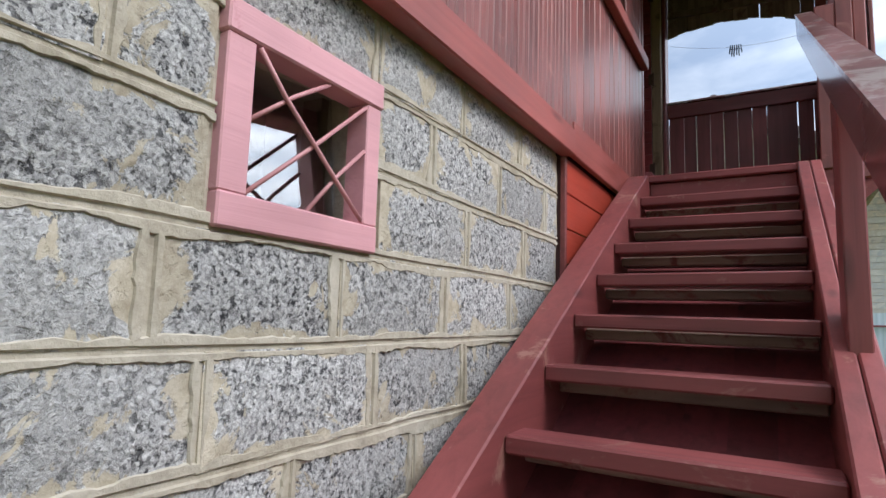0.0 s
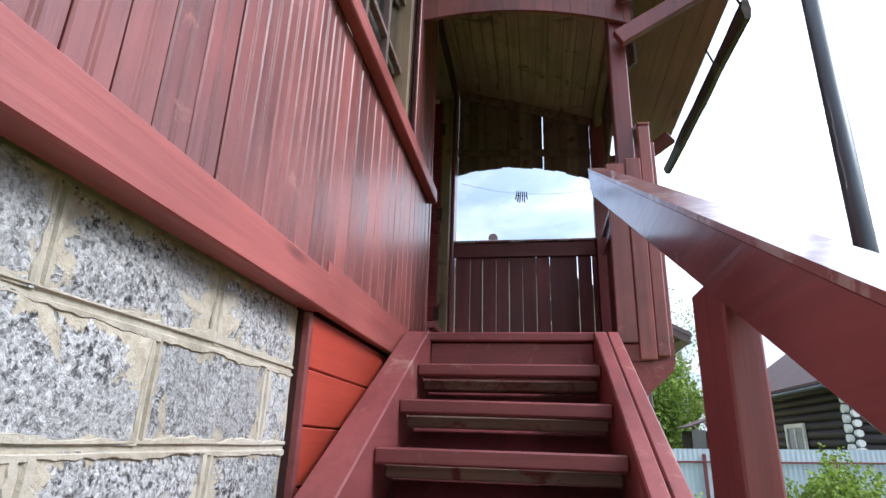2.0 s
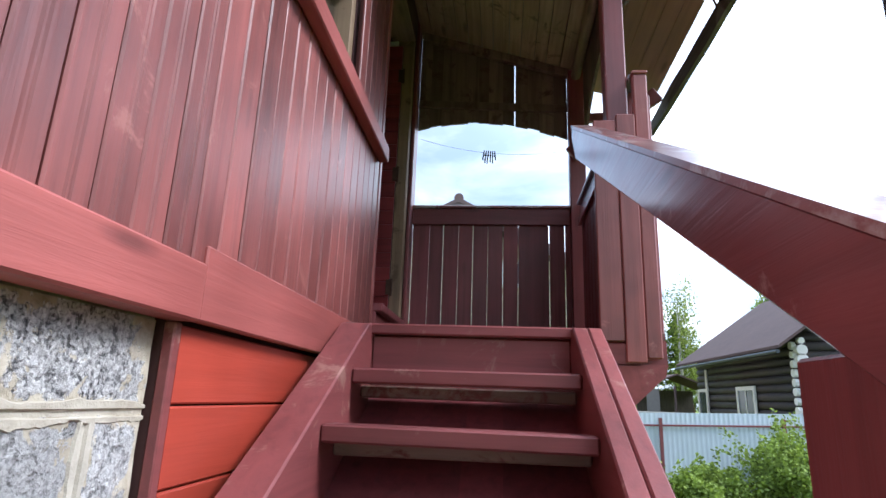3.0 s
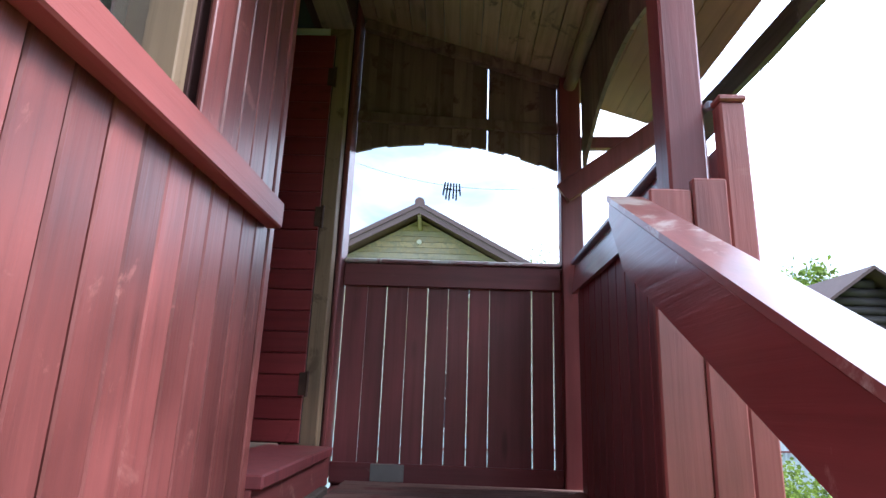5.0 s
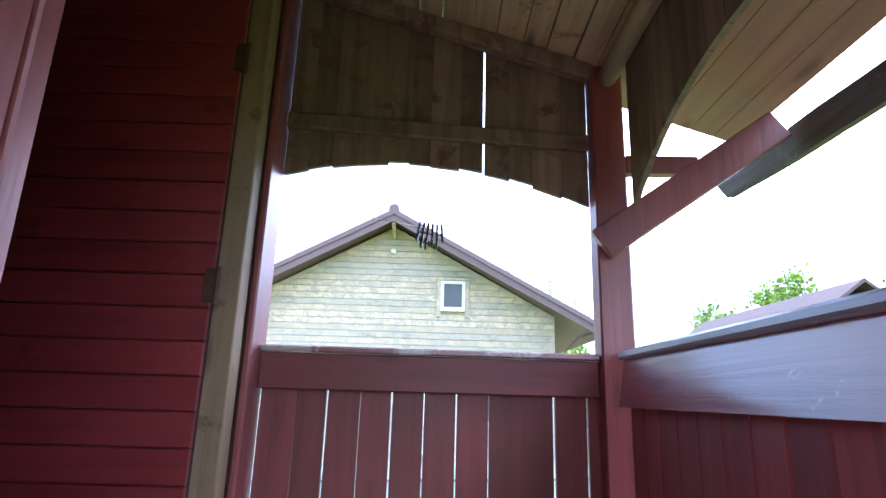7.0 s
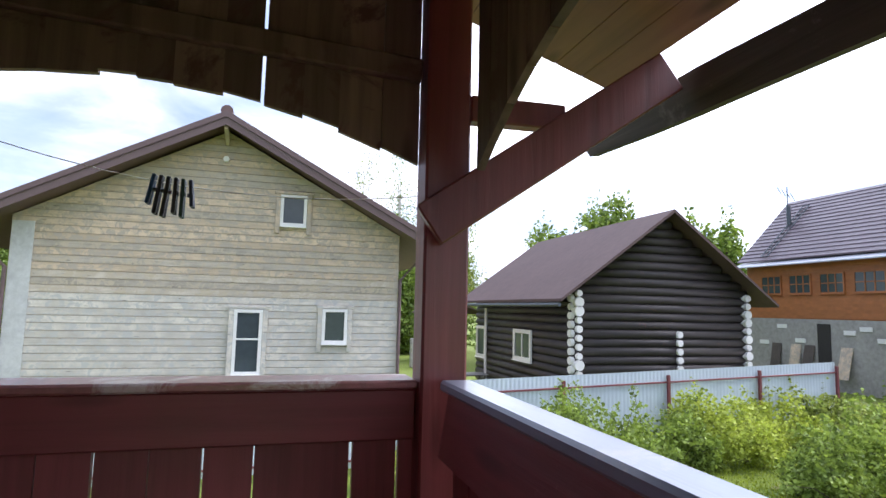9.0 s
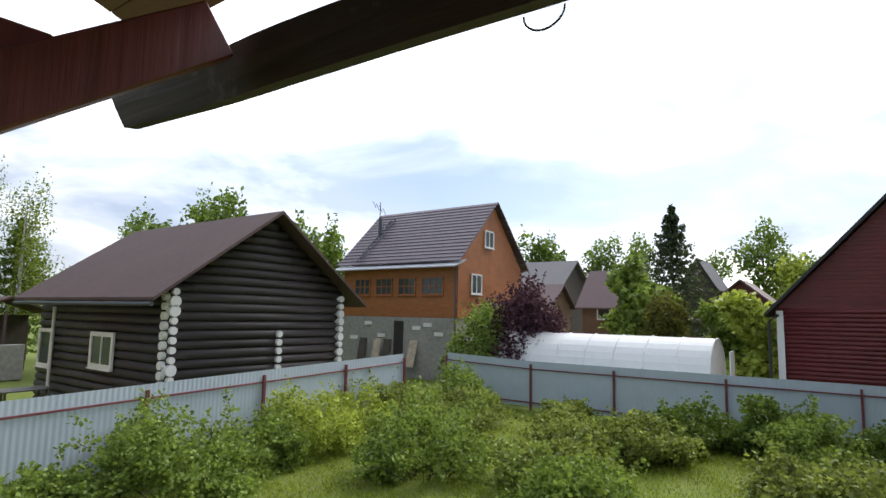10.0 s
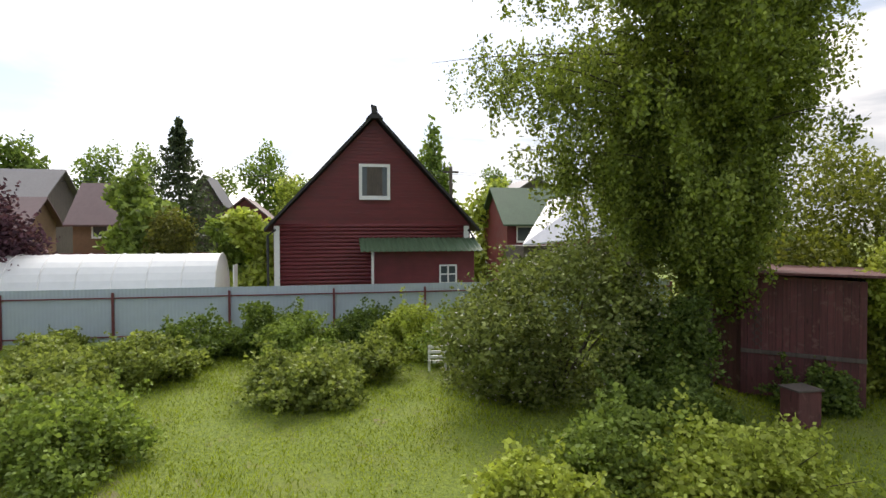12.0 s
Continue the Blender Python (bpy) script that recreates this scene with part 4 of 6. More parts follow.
M_OROOF = plain("violet_brown_tiles", (0.115, 0.085, 0.10), 0.4, 0, 0.2, 3)
M_CONC = plain("grey_block_base", (0.34, 0.33, 0.31), 0.9, 0, 0.3, 5, 0.4)
M_RWALL = wood("crimson_siding", (0.16, 0.028, 0.032), "y", 0.5, None, 0, 0.07, 0.14, knots=False)
M_RROOF = plain("black_roof", (0.03, 0.03, 0.032), 0.6)
M_GREENROOF = plain("green_corrugated", (0.052, 0.098, 0.05), 0.6, 0, 0.2, 8)
M_POLY = plain("milky_polycarbonate", (0.74, 0.76, 0.75), 0.25, 0, 0.06, 3)
M_GREYB = wood("grey_old_boards", (0.10, 0.082, 0.07), "z", 0.8, None, 0, 0.15, 0.3)
M_GREYFILM = plain("grey_film", (0.52, 0.53, 0.53), 0.4, 0, 0.2, 9)
M_YEL = plain("brown_plank_wall", (0.21, 0.13, 0.075), 0.8, vary=0.2)
M_GREYROOF = plain("grey_sheet_roof", (0.17, 0.165, 0.165), 0.6)
M_WROOF = plain("pale_sheet_roof", (0.40, 0.42, 0.46), 0.45)
M_PANE = plain("dark_window_pane", (0.06, 0.075, 0.085), 0.08)
M_SHED = wood("old_shed_red", (0.11, 0.038, 0.038), "z", 0.75, (0.15, 0.075, 0.065), 0.2, 0.22, 0.3)
M_BLUE = plain("blue_plastic", (0.02, 0.16, 0.42), 0.35)
M_BARK = plain("dark_bark", (0.075, 0.06, 0.048), 0.95, 0, 0.35, 12, 0.6)
M_BIRCH = plain("birch_bark", (0.48, 0.46, 0.43), 0.8, 0, 0.5, 7, 0.4)
M_LEAF = leafy("bush_leaves", (0.085, 0.138, 0.026), (0.32, 0.42, 0.10))
M_LEAFD = leafy("dark_bush_leaves", (0.045, 0.085, 0.016), (0.17, 0.24, 0.05))
M_LEAFY = leafy("yellow_green_leaves", (0.17, 0.225, 0.03), (0.52, 0.60, 0.13))
M_LEAFG = leafy("greyish_leaves", (0.085, 0.125, 0.026), (0.34, 0.40, 0.11))
M_LEAFS = leafy("shrub_leaves", (0.06, 0.09, 0.02), (0.27, 0.315, 0.09), 0.45, 1.2, 0.28)
M_BLEAF = leafy("birch_leaves", (0.07, 0.11, 0.02), (0.31, 0.38, 0.075), 0.45, 1.2, 0.38)
M_OLIVE = leafy("olive_leaves", (0.07, 0.095, 0.016), (0.26, 0.29, 0.05))
M_PURPLE = leafy("purple_leaves", (0.035, 0.016, 0.03), (0.13, 0.06, 0.09))
M_NEEDLE = leafy("spruce_needles", (0.030, 0.048, 0.026), (0.095, 0.13, 0.065))
M_NEEDLE_Y = leafy("thuja", (0.06, 0.07, 0.015), (0.19, 0.19, 0.04))
M_FARL = leafy("far_tree_leaves", (0.075, 0.13, 0.03), (0.26, 0.36, 0.08), 0.6, 0.35)
M_GRASS = leafy("grass_blades", (0.105, 0.155, 0.008), (0.31, 0.38, 0.026), 0.7, 0.9)


def gable(x0, x1, y0, y1, z0, eave, ridge, axis, bm=None):
    """A closed house body with its ridge along axis."""
    if axis == "y":
        return prism([(x0, z0), (x1, z0), (x1, eave), ((x0 + x1) / 2, ridge), (x0, eave)], "y", y0, y1, bm)
    return prism([(y0, z0), (y1, z0), (y1, eave), ((y0 + y1) / 2, ridge), (y0, eave)], "x", x0, x1, bm)


def roof_slabs(a0, a1, b0, b1, eave, ridge, axis, over, t, mat, parent, label=""):
    """Two roof slabs over a body a0..a1 across and b0..b1 along its ridge."""
    mid = (a0 + a1) / 2
    sl = (ridge - eave) / (mid - a0)
    for s, a in ((-1, a0 - over), (1, a1 + over)):
        ze = eave - sl * over
        poly = [(mid, ridge + 0.01), (a, ze + 0.01), (a, ze + t), (mid, ridge + t * 1.2)]
        part("roof", prism(poly, "y" if axis == "y" else "x", b0, b1), mat, parent, label)


def window(parent, face, u0, u1, z0, z1, at, trim=0.09, muntins=(), mat=M_WHITE, name="window"):
    """A framed window on a wall whose plane is face = at, facing to minus; u runs along the wall."""
    def bx(a, b, c, d, lo, hi):
        return box(at + lo, at + hi, a, b, c, d) if face == "x" else box(a, b, at + lo, at + hi, c, d)
    w = part(name, bx(u0, u1, z0, z1, -0.03, -0.004), M_PANE, parent, "dark glass pane")
    for a, b, c, d in ((u0 - trim, u0, z0 - trim, z1 + trim), (u1, u1 + trim, z0 - trim, z1 + trim), (u0, u1, z1, z1 + trim), (u0, u1, z0 - trim, z0)):
        part("frame", bx(a, b, c, d, -0.07, -0.004), mat, w)
    for k, ax in muntins:
        if ax == "v":
            u = u0 + (u1 - u0) * k
            part("glazing_bar", bx(u - 0.03, u + 0.03, z0, z1, -0.055, -0.03), mat, w)
        else:
            z = z0 + (z1 - z0) * k
            part("glazing_bar", bx(u0, u1, z - 0.025, z + 0.025, -0.055, -0.03), mat, w)
    part("sill", bx(u0 - trim, u1 + trim, z0 - trim - 0.04, z0 - trim, -0.12, -0.004), mat, w)
    return w


# unpainted boarded house
h1 = thing("boarded_house", (-0.8, 16.5, 0), "two storey house of unpainted weathered boards with a brown roof", "house")
part("wall", gable(-5.62, 4.05, 16.54, 27.0, -0.2, 5.60, 8.20, "y"), M_H1, h1, "weathered unpainted boards")
roof_slabs(-5.62, 4.05, 15.75, 27.6, 5.60, 8.28, "y", 1.2, 0.16, M_ROOFB, h1, "brown sheet roof")
z, rh = 0.0, random.Random(5)
while z < 8.15:
    half = 4.83 if z < 5.55 else 4.83 * (8.20 - z) / 2.6
    if half > 0.12:
        ztop = min(z + 0.183, 8.18)
        half2 = 4.83 if ztop < 5.6 else 4.83 * max(0.02, (8.20 - ztop)) / 2.6
        part("plank", prism([(-0.785 - half, z), (-0.785 + half, z), (-0.785 + half2, ztop - 0.012), (-0.785 - half2, ztop - 0.012)], "y", 16.506, 16.536), M_H1L if z < 3.55 else (M_H1G if rh.random() < (0.8 if z < 4.7 else 0.22) else M_H1), h1)
    z += 0.186
for u0, u1, za, zb, mu in ((0.76, 1.30, 5.78, 6.48, ()), (-0.28, 0.28, 1.75, 3.30, ((0.55, "h"),)), (2.02, 2.54, 2.58, 3.36, ())):
    w_ = window(h1, "y", u0, u1, za, zb, 16.505, 0.085, mu)
    for ua, ub, zc, zd in ((u0 - 0.21, u0 - 0.088, za - 0.30, zb + 0.10), (u1 + 0.088, u1 + 0.21, za - 0.30, zb + 0.10), (u0 - 0.25, u1 + 0.25, zb + 0.102, zb + 0.17)):
        part("casing", box(ua, ub, 16.44, 16.503, zc, zd, 0.006), M_H1L if zb < 4 else M_H1, w_, "bare board casing")
part("verge_board", prism([(-0.785, 8.50), (-6.85, 5.24), (-6.85, 4.93), (-0.785, 8.16)], "y", 15.72, 15.748), M_SOFFIT, h1)
part("verge_strip", prism([(-0.785, 8.53), (-6.88, 5.27), (-6.88, 5.13), (-0.785, 8.37)], "y", 15.69, 15.717), M_SOFFIT, h1)
part("verge_board", prism([(-0.785, 8.50), (5.27, 5.24), (5.27, 4.93), (-0.785, 8.16)], "y", 15.72, 15.748), M_SOFFIT, h1)
part("verge_strip", prism([(-0.785, 8.53), (5.30, 5.27), (5.30, 5.13), (-0.785, 8.37)], "y", 15.69, 15.717), M_SOFFIT, h1)
part("ridge_cap", tube([(-0.785, 15.70, 8.52), (-0.785, 27.6, 8.52)], 0.16, 10), M_ROOFB, h1)
part("lamp", tube([(-0.8, 16.42, 7.42), (-0.8, 16.50, 7.42)], 0.08, 12), M_WHITE, h1)
part("bracket", bar((-0.785, 16.5, 7.85), (-0.785, 15.8, 8.12), 0.1, 0.12), M_H1, h1)
for s, x_ in ((-1, -5.66), (1, 4.09)):
    part("downpipe", tube([(x_, 16.46, 0.0), (x_, 16.46, 4.3), (x_ + s * 0.55, 16.1, 5.0), (x_ + s * 1.1, 16.0, 5.15)], 0.05, 8), M_SOFFIT, h1)
part("plastic_film", box(-5.60, -5.12, 16.49, 16.498, 0.3, 5.45), M_GREYFILM, h1, "translucent film over the corner")
tagged(h1, group="neighbouring houses")

# dark log cabin
lc = thing("log_cabin", (12.7, 16, 0), "dark stained log cabin with white painted log ends", "house", "neighbouring houses")
LX0, LX1, LY0, LY1, LE, LR = 9.45, 15.95, 16.0, 23.3, 4.30, 6.72
part("wall", gable(LX0 + 0.13, LX1 - 0.13, LY0 + 0.13, LY1, -0.2, LE, LR - 0.1, "y"), M_LOG, lc)
roof_slabs(LX0, LX1, 15.45, 25.4, LE + 0.05, LR, "y", 0.75, 0.10, M_LOGROOF, lc, "brown corrugated roof sheets")
rl = random.Random(8)
z = 0.14
while z < LR - 0.25:
    r = rl.uniform(0.135, 0.155)
    half = 3.25 if z < LE else 3.25 * (LR - 0.1 - z) / (LR - 0.1 - LE)
    if half > 0.3:
        part("log", tube([(12.7 - half, LY0 + 0.13, z), (12.7 + half, LY0 + 0.13, z)], r, 12), M_LOG, lc, "", True)
    if z < LE - 0.1:
        part("log", tube([(LX0 + 0.13, LY0, z + 0.14), (LX0 + 0.13, 25.0, z + 0.14)], r, 12), M_LOGY, lc, "", True)
        for x_, rr_ in ((LX0 + 0.10, rl.choice((0.10, 0.11, 0.12, 0.16))), (LX1 - 0.10, rl.choice((0.10, 0.11, 0.12, 0.14)))):
            part("log_end", tube([(x_, LY0 - 0.13, z + 0.14), (x_, LY0 + 0.1, z + 0.14)], rr_, 12), M_WHITE, lc, "white painted log end")
        part("log_end", tube([(LX0 - 0.13, LY0 + 0.12, z), (LX0 + 0.1, LY0 + 0.12, z)], rl.choice((0.10, 0.11, 0.12)), 12), M_WHITE, lc, "white painted log end")
        if z < 3.0:
            part("log_end", tube([(13.17, LY0 - 0.10, z), (13.17, LY0 + 0.1, z)], 0.11, 12), M_WHITE, lc, "white painted log end")
    z += 0.272
window(lc, "x", 19.1, 20.4, 1.85, 2.70, LX0 - 0.03, 0.14, ((0.5, "v"),))
window(lc, "x", 23.7, 24.6, 1.6, 2.7, LX0 - 0.03, 0.12)
part("gutter", tube([(8.68, 15.5, 3.72), (8.68, 25.3, 3.72)], 0.06, 8), M_METAL, lc)
part("downpipe", tube([(9.28, 23.3, 0.0), (9.28, 23.3, 3.6)], 0.06, 8), M_WHITE, lc)

# orange house
oh = thing("orange_house", (30.8, 18.3, 0), "orange boarded house with a steep violet brown tiled roof", "house", "neighbouring houses")
part("base", box(27.05, 34.5, 18.35, 27.3, -0.2, 3.42), M_CONC, oh, "grey block base with white patches")
part("wall", gable(27.1, 34.5, 18.3, 27.2, 3.42, 6.45, 10.35, "y"), M_OWALL, oh)
for k in range(20):
    z = 3.46 + k * 0.148
    part("plank", box(27.06, 27.098, 18.28, 27.2, z, z + 0.14), M_OWALL, oh)
for s, xe in ((-1, 26.75), (1, 34.85)):
    for k in range(17):
        t0, t1 = k / 17, (k + 1) / 17
        xa, xb = 30.8 + (xe - 30.8) * t0, 30.8 + (xe - 30.8) * t1
        za, zb = 10.55 - 3.95 * t0 - 0.02, 10.55 - 3.95 * t1 + 0.035
        part("tile_course", prism([(xa, za), (xb, zb), (xb, zb - 0.07), (xa, za - 0.07)], "y", 17.95, 27.6), M_OROOF, oh)
part("veranda_roof", prism([(27.4, 6.72), (26.3, 6.28), (26.3, 6.22), (27.4, 6.64)], "y", 17.95, 27.5), M_WROOF, oh, "pale sheet strip along the eaves")
for ya, yb in ((24.9, 26.1), (23.1, 24.3), (21.3, 22.5), (19.3, 20.7)):
    window(oh, "x", ya, yb, 4.78, 5.68, 27.05, 0.07, ((0.33, "v"), (0.66, "v"), (0.5, "h")), M_OWALL)
window(oh, "y", 29.85, 30.7, 7.72, 8.6, 18.28, 0.09, ((0.5, "v"),))
window(oh, "y", 28.45, 29.4, 4.9, 5.9, 18.28, 0.09, ((0.5, "v"),))
# no hole is cut: a near-black sheet paints the opening's shade
part("cellar_door", box(27.0, 27.04, 22.1, 22.8, 1.2, 3.2), M_DARK, oh, "near-black sheet painting the shade of an opening")
for ya, za in ((24.6, 2.9), (23.5, 2.2), (20.8, 2.7), (19.2, 2.4), (25.8, 2.0), (20.0, 2.9)):
    part("white_block", box(27.0, 27.045, ya, ya + 0.6, za, za + 0.22), M_WHITE, oh)
part("downpipe", tube([(26.95, 18.35, 0), (26.95, 18.35, 6.2)], 0.06, 8), M_SOFFIT, oh)
part("chimney", tube([(29.0, 26.0, 8.5), (29.0, 26.0, 9.9)], 0.12, 10), M_METAL, oh)
ant = tube([(29.6, 26.6, 9.0), (29.6, 26.6, 11.2)], 0.03, 6)
for dy in (-0.5, -0.2, 0.1, 0.4):
    tube([(29.6, 26.6 + dy, 10.6 + dy * 0.6), (29.3, 26.6 + dy, 11.0 + dy * 0.6)], 0.02, 5, ant)
part("antenna", ant, M_METAL, oh)
ld = bmesh.new()
for dy in (0, 0.4):
    tube([(26.9, 25.6 + dy, 6.85), (30.1, 25.6 + dy, 10.0)], 0.03, 5, ld)
for k in range(12):
    f = k / 11
    tube([(26.9 + 3.2 * f, 25.6, 6.85 + 3.15 * f), (26.9 + 3.2 * f, 26.0, 6.85 + 3.15 * f)], 0.025, 5, ld)
oh.location += Vector((-0.08, 0.12, 0.0))
bmesh.ops.translate(ld, verts=ld.verts, vec=(-0.08, 0.12, 0.0))
tagged(part("roof_ladder", ld, M_METAL), "metal ladder lying on the tiled roof", "ladder")
for i, ya in enumerate((25.4, 24.2, 23.4, 21.4)):
    tagged(part("leaning_board", bar((26.7 - 0.05 * i, ya, 0.6), (26.97, ya, 2.1), 0.6, 0.04, (1, 0, 0)), M_H1 if i % 2 else M_GREYB), "board leaning against the grey base", "board", "boards by the wall")

# crimson house
rhs = thing("crimson_house", (25, -1.0, 0), "dark crimson boarded house with white trim and a black roof", "house", "neighbouring houses")
RY0, RY1, RE, RR_ = -5.0, 3.2, 4.05, 8.45
part("wall", gable(25.05, 36.0, RY0, RY1, -0.2, RE, RR_, "x"), M_RWALL, rhs)
roof_slabs(RY0, RY1, 24.6, 36.4, RE + 0.05, RR_ + 0.08, "x", 0.32, 0.14, M_RROOF, rhs, "black sheet roof")
z = 0.05
while z < RR_ - 0.2:
    if z < 3.95:
        part("half_log", tube([(25.03, RY0 + 0.02, z + 0.075), (25.03, RY1 - 0.02, z + 0.075)], 0.085, 8), M_RWALL, rhs, "", True)
        z += 0.155
    else:
        half = 4.1 * min(1, (RR_ - z - 0.1) / (RR_ - RE))
        part("plank", box(25.02, 25.05, -0.9 - half, -0.9 + half, z, z + 0.135), M_RWALL, rhs)
        z += 0.145
window(rhs, "x", -1.42, -0.38, 5.25, 6.45, 25.0, 0.125)
part("curtain", box(24.962, 24.968, -1.22, -0.58, 5.25, 6.45), M_GREYB, rhs, "greyish curtain")
for ya in (2.95, -4.92):
    part("corner_board", box(24.9, 24.96, ya, ya + 0.22, 0, 4.0), M_WHITE, rhs, "white corner board")
part("ridge_cap", prism([(-0.9, 8.75), (-0.55, 8.40), (-1.25, 8.40)], "x", 24.55, 36.4), M_RROOF, rhs)
part("ridge_finial", prism([(-1.02, 8.6), (-0.78, 8.6), (-0.74, 8.95), (-0.98, 8.88)], "x", 24.5, 24.75), M_RROOF, rhs)
part("downpipe", tube([(24.8, 3.4, 0), (24.8, 3.4, 3.6), (24.9, 3.1, 3.85)], 0.05, 8), M_RROOF, rhs)
part("downpipe", tube([(24.8, -5.3, 2.9), (24.8, -5.1, 3.5), (24.9, -4.9, 3.85)], 0.06, 8), M_RROOF, rhs)
rhs.location.y -= 0.2
lt = thing("lean_to", (24.2, -3.0, 0), "red lean-to shed under a green corrugated roof", "shed")
part("wall", box(23.7, 24.95, -5.05, -1.0, -0.1, 2.95), M_RWALL, lt)
gr = bmesh.new()
prev = None
for k in range(93):
    ya, h = -5.35 + k * 0.0535, 0.022 * math.sin(k * math.pi / 2)
    cur_ = [gr.verts.new(c) for c in ((24.95, ya, 3.50 + h), (23.3, ya, 2.98 + h), (23.3, ya, 2.96 + h), (24.95, ya, 3.48 + h))]
    if prev:
        for j in range(4):
            gr.faces.new((prev[j], prev[(j + 1) % 4], cur_[(j + 1) % 4], cur_[j]))
    prev = cur_
part("roof", gr, M_GREENROOF, lt, "green corrugated sheets")
window(lt, "x", -4.25, -3.65, 1.7, 2.35, 23.68, 0.06, ((0.5, "v"), (0.5, "h")))
part("post", box(23.45, 23.55, -0.95, -0.85, 0, 3.0), M_WHITE, lt)

# greenhouse
gh = thing("greenhouse", (24.7, 9.4, 0), "arched greenhouse of milky white polycarbonate sheets", "greenhouse")
for k in range(4):
    ya, yb = 4.95 + k * 2.36, 4.95 + (k + 1) * 2.36 - 0.02
    poly = [(24.75 + 1.5 * math.cos(a), 1.42 + 1.5 * math.sin(a)) for a in [math.pi * j / 16 for j in range(17)]]
    poly = [(26.25, 0.0)] + poly + [(23.25, 0.0)]
    part("cover", prism(poly, "y", ya, yb), M_POLY, gh, "milky sheet", False)
for k in range(9):
    ya = 4.93 + k * 1.18
    part("rib", tube([(24.75 + 1.512 * math.cos(a), ya, 1.42 + 1.512 * math.sin(a)) for a in [math.pi * j / 14 for j in range(15)]], 0.022, 6), M_WHITE, gh)
part("end_door", box(23.6, 24.4, 4.30, 4.34, 0.1, 2.5), M_POLY, gh, "open end door")


# fences
def fence(pts, tops, name, label, out):
    """Corrugated sheet panels between posts at pts, with two rails on the side that out points to."""
    f = thing(name, (*pts[0], 0), label, "fence", "garden fences")
    for i in range(len(pts)):
        x, y = pts[i]
        part("post", box(x + out[0] * 0.06 - 0.035, x + out[0] * 0.06 + 0.035, y + out[1] * 0.06 - 0.035, y + out[1] * 0.06 + 0.035, -0.1, tops[i] - 0.12), M_FPOST, f)
        if i + 1 < len(pts):
            x2, y2 = pts[i + 1]
            L = math.hypot(x2 - x, y2 - y)
            n = int(L / 0.0575)
            b = bmesh.new()
            prev = None
            for k in range(n * 2 + 1):
                s = k / (n * 2)
                dent = 0.005 if (k // 2) % 2 else 0.0
                px, py, pt = x + (x2 - x) * s + out[0] * dent, y + (y2 - y) * s + out[1] * dent, tops[i] + (tops[i + 1] - tops[i]) * s
                cur_ = (b.verts.new((px, py, 0.12)), b.verts.new((px, py, pt)))
                if prev:
                    b.faces.new((prev[0], cur_[0], cur_[1], prev[1]))
                prev = cur_
            part("panel", b, M_FENCE, f, "pale blue corrugated sheet")
            for dz in (0.30, None):
                za = 0.28 if dz is None else tops[i] - dz
                zb = 0.28 if dz is None else tops[i + 1] - dz
                part("rail", bar((x + out[0] * 0.045, y + out[1] * 0.045, za), (x2 + out[0] * 0.045, y2 + out[1] * 0.045, zb), 0.03, 0.045), M_FPOST, f)
    return f


fa = [(fx, 12.687 + 0.0593 * fx) for fx in (-4.72, -1.63, 1.47, 4.56, 7.52, 10.66, 13.80, 16.82)]
fence(fa, [1.774 + 0.0254 * fx for fx, _ in fa], "sheet_fence", "pale blue corrugated fence with dark red posts and rails", (0, -1))
fbp = [(21.5, 15.1), (21.5, 11.05), (21.5, 7.75), (21.5, 4.1), (21.5, 0.6), (21.5, -2.65), (21.5, -5.9), (21.5, -9.2), (21.5, -12.5)]
fence(fbp, [1.98, 1.86, 1.86, 1.86, 1.86, 1.86, 1.86, 1.86, 1.86], "sheet_fence", "pale blue corrugated fence in front of the greenhouse", (-1, 0))


# smaller houses far off
def small_house(x0, x1, y0, y1, eave, ridge, axis, wm, rm, label, name="cottage", win=None):
    h = thing(name, ((x0 + x1) / 2, (y0 + y1) / 2, 0), label, "house", "neighbouring houses")
    part("wall", gable(x0, x1, y0, y1, -0.2, eave, ridge - 0.05, axis), wm, h)
    if axis == "y":
        roof_slabs(x0, x1, y0 - 0.4, y1 + 0.4, eave, ridge, "y", 0.4, 0.12, rm, h)
    else:
        roof_slabs(y0, y1, x0 - 0.4, x1 + 0.4, eave, ridge, "x", 0.4, 0.12, rm, h)
    if win:
        window(h, *win)
    return h


small_house(46, 53, 21.2, 26.5, 6.0, 8.6, "y", M_GREYB, M_GREYROOF, "old dark boarded house with a grey roof", win=("x", 22.5, 23.3, 5.0, 6.0, 45.95, 0.08))
small_house(43, 47, 20.5, 23, 4.6, 6.2, "y", M_YEL, M_ROOFB, "low brown house with a brown roof")
small_house(40.2, 45, 13.2, 16.6, 4.6, 7.0, "y", M_YEL, M_ROOFB, "small house with a dark brown roof", win=("x", 14.6, 15.4, 3.6, 4.4, 40.15, 0.1))
small_house(46, 52, 5.4, 9.0, 4.9, 6.4, "x", M_RWALL, M_ROOFB, "small red cottage among trees")
small_house(60, 66, 11.5, 14.5, 7.0, 9.5, "x", M_GREYB, M_RROOF, "distant dark gabled house")
small_house(38, 44, -19.5, -10.9, 4.5, 6.9, "y", M_RWALL, M_GREENROOF, "house with a mossy green roof", win=("x", -12.6, -11.6, 3.2, 4.1, 37.95, 0.08))
small_house(58, 66, -24, -16.5, 7.2, 9.6, "x", M_GREYB, M_GREYROOF, "distant house with a pale grey roof")
wr = thing("sheet_roofed_shed", (31, -13, 0), "low shed with a sloping pale sheet roof", "shed")
part("wall", box(30.2, 33.5, -17.0, -9.4, -0.1, 3.0), M_GREYB, wr)
rfb = bmesh.new()
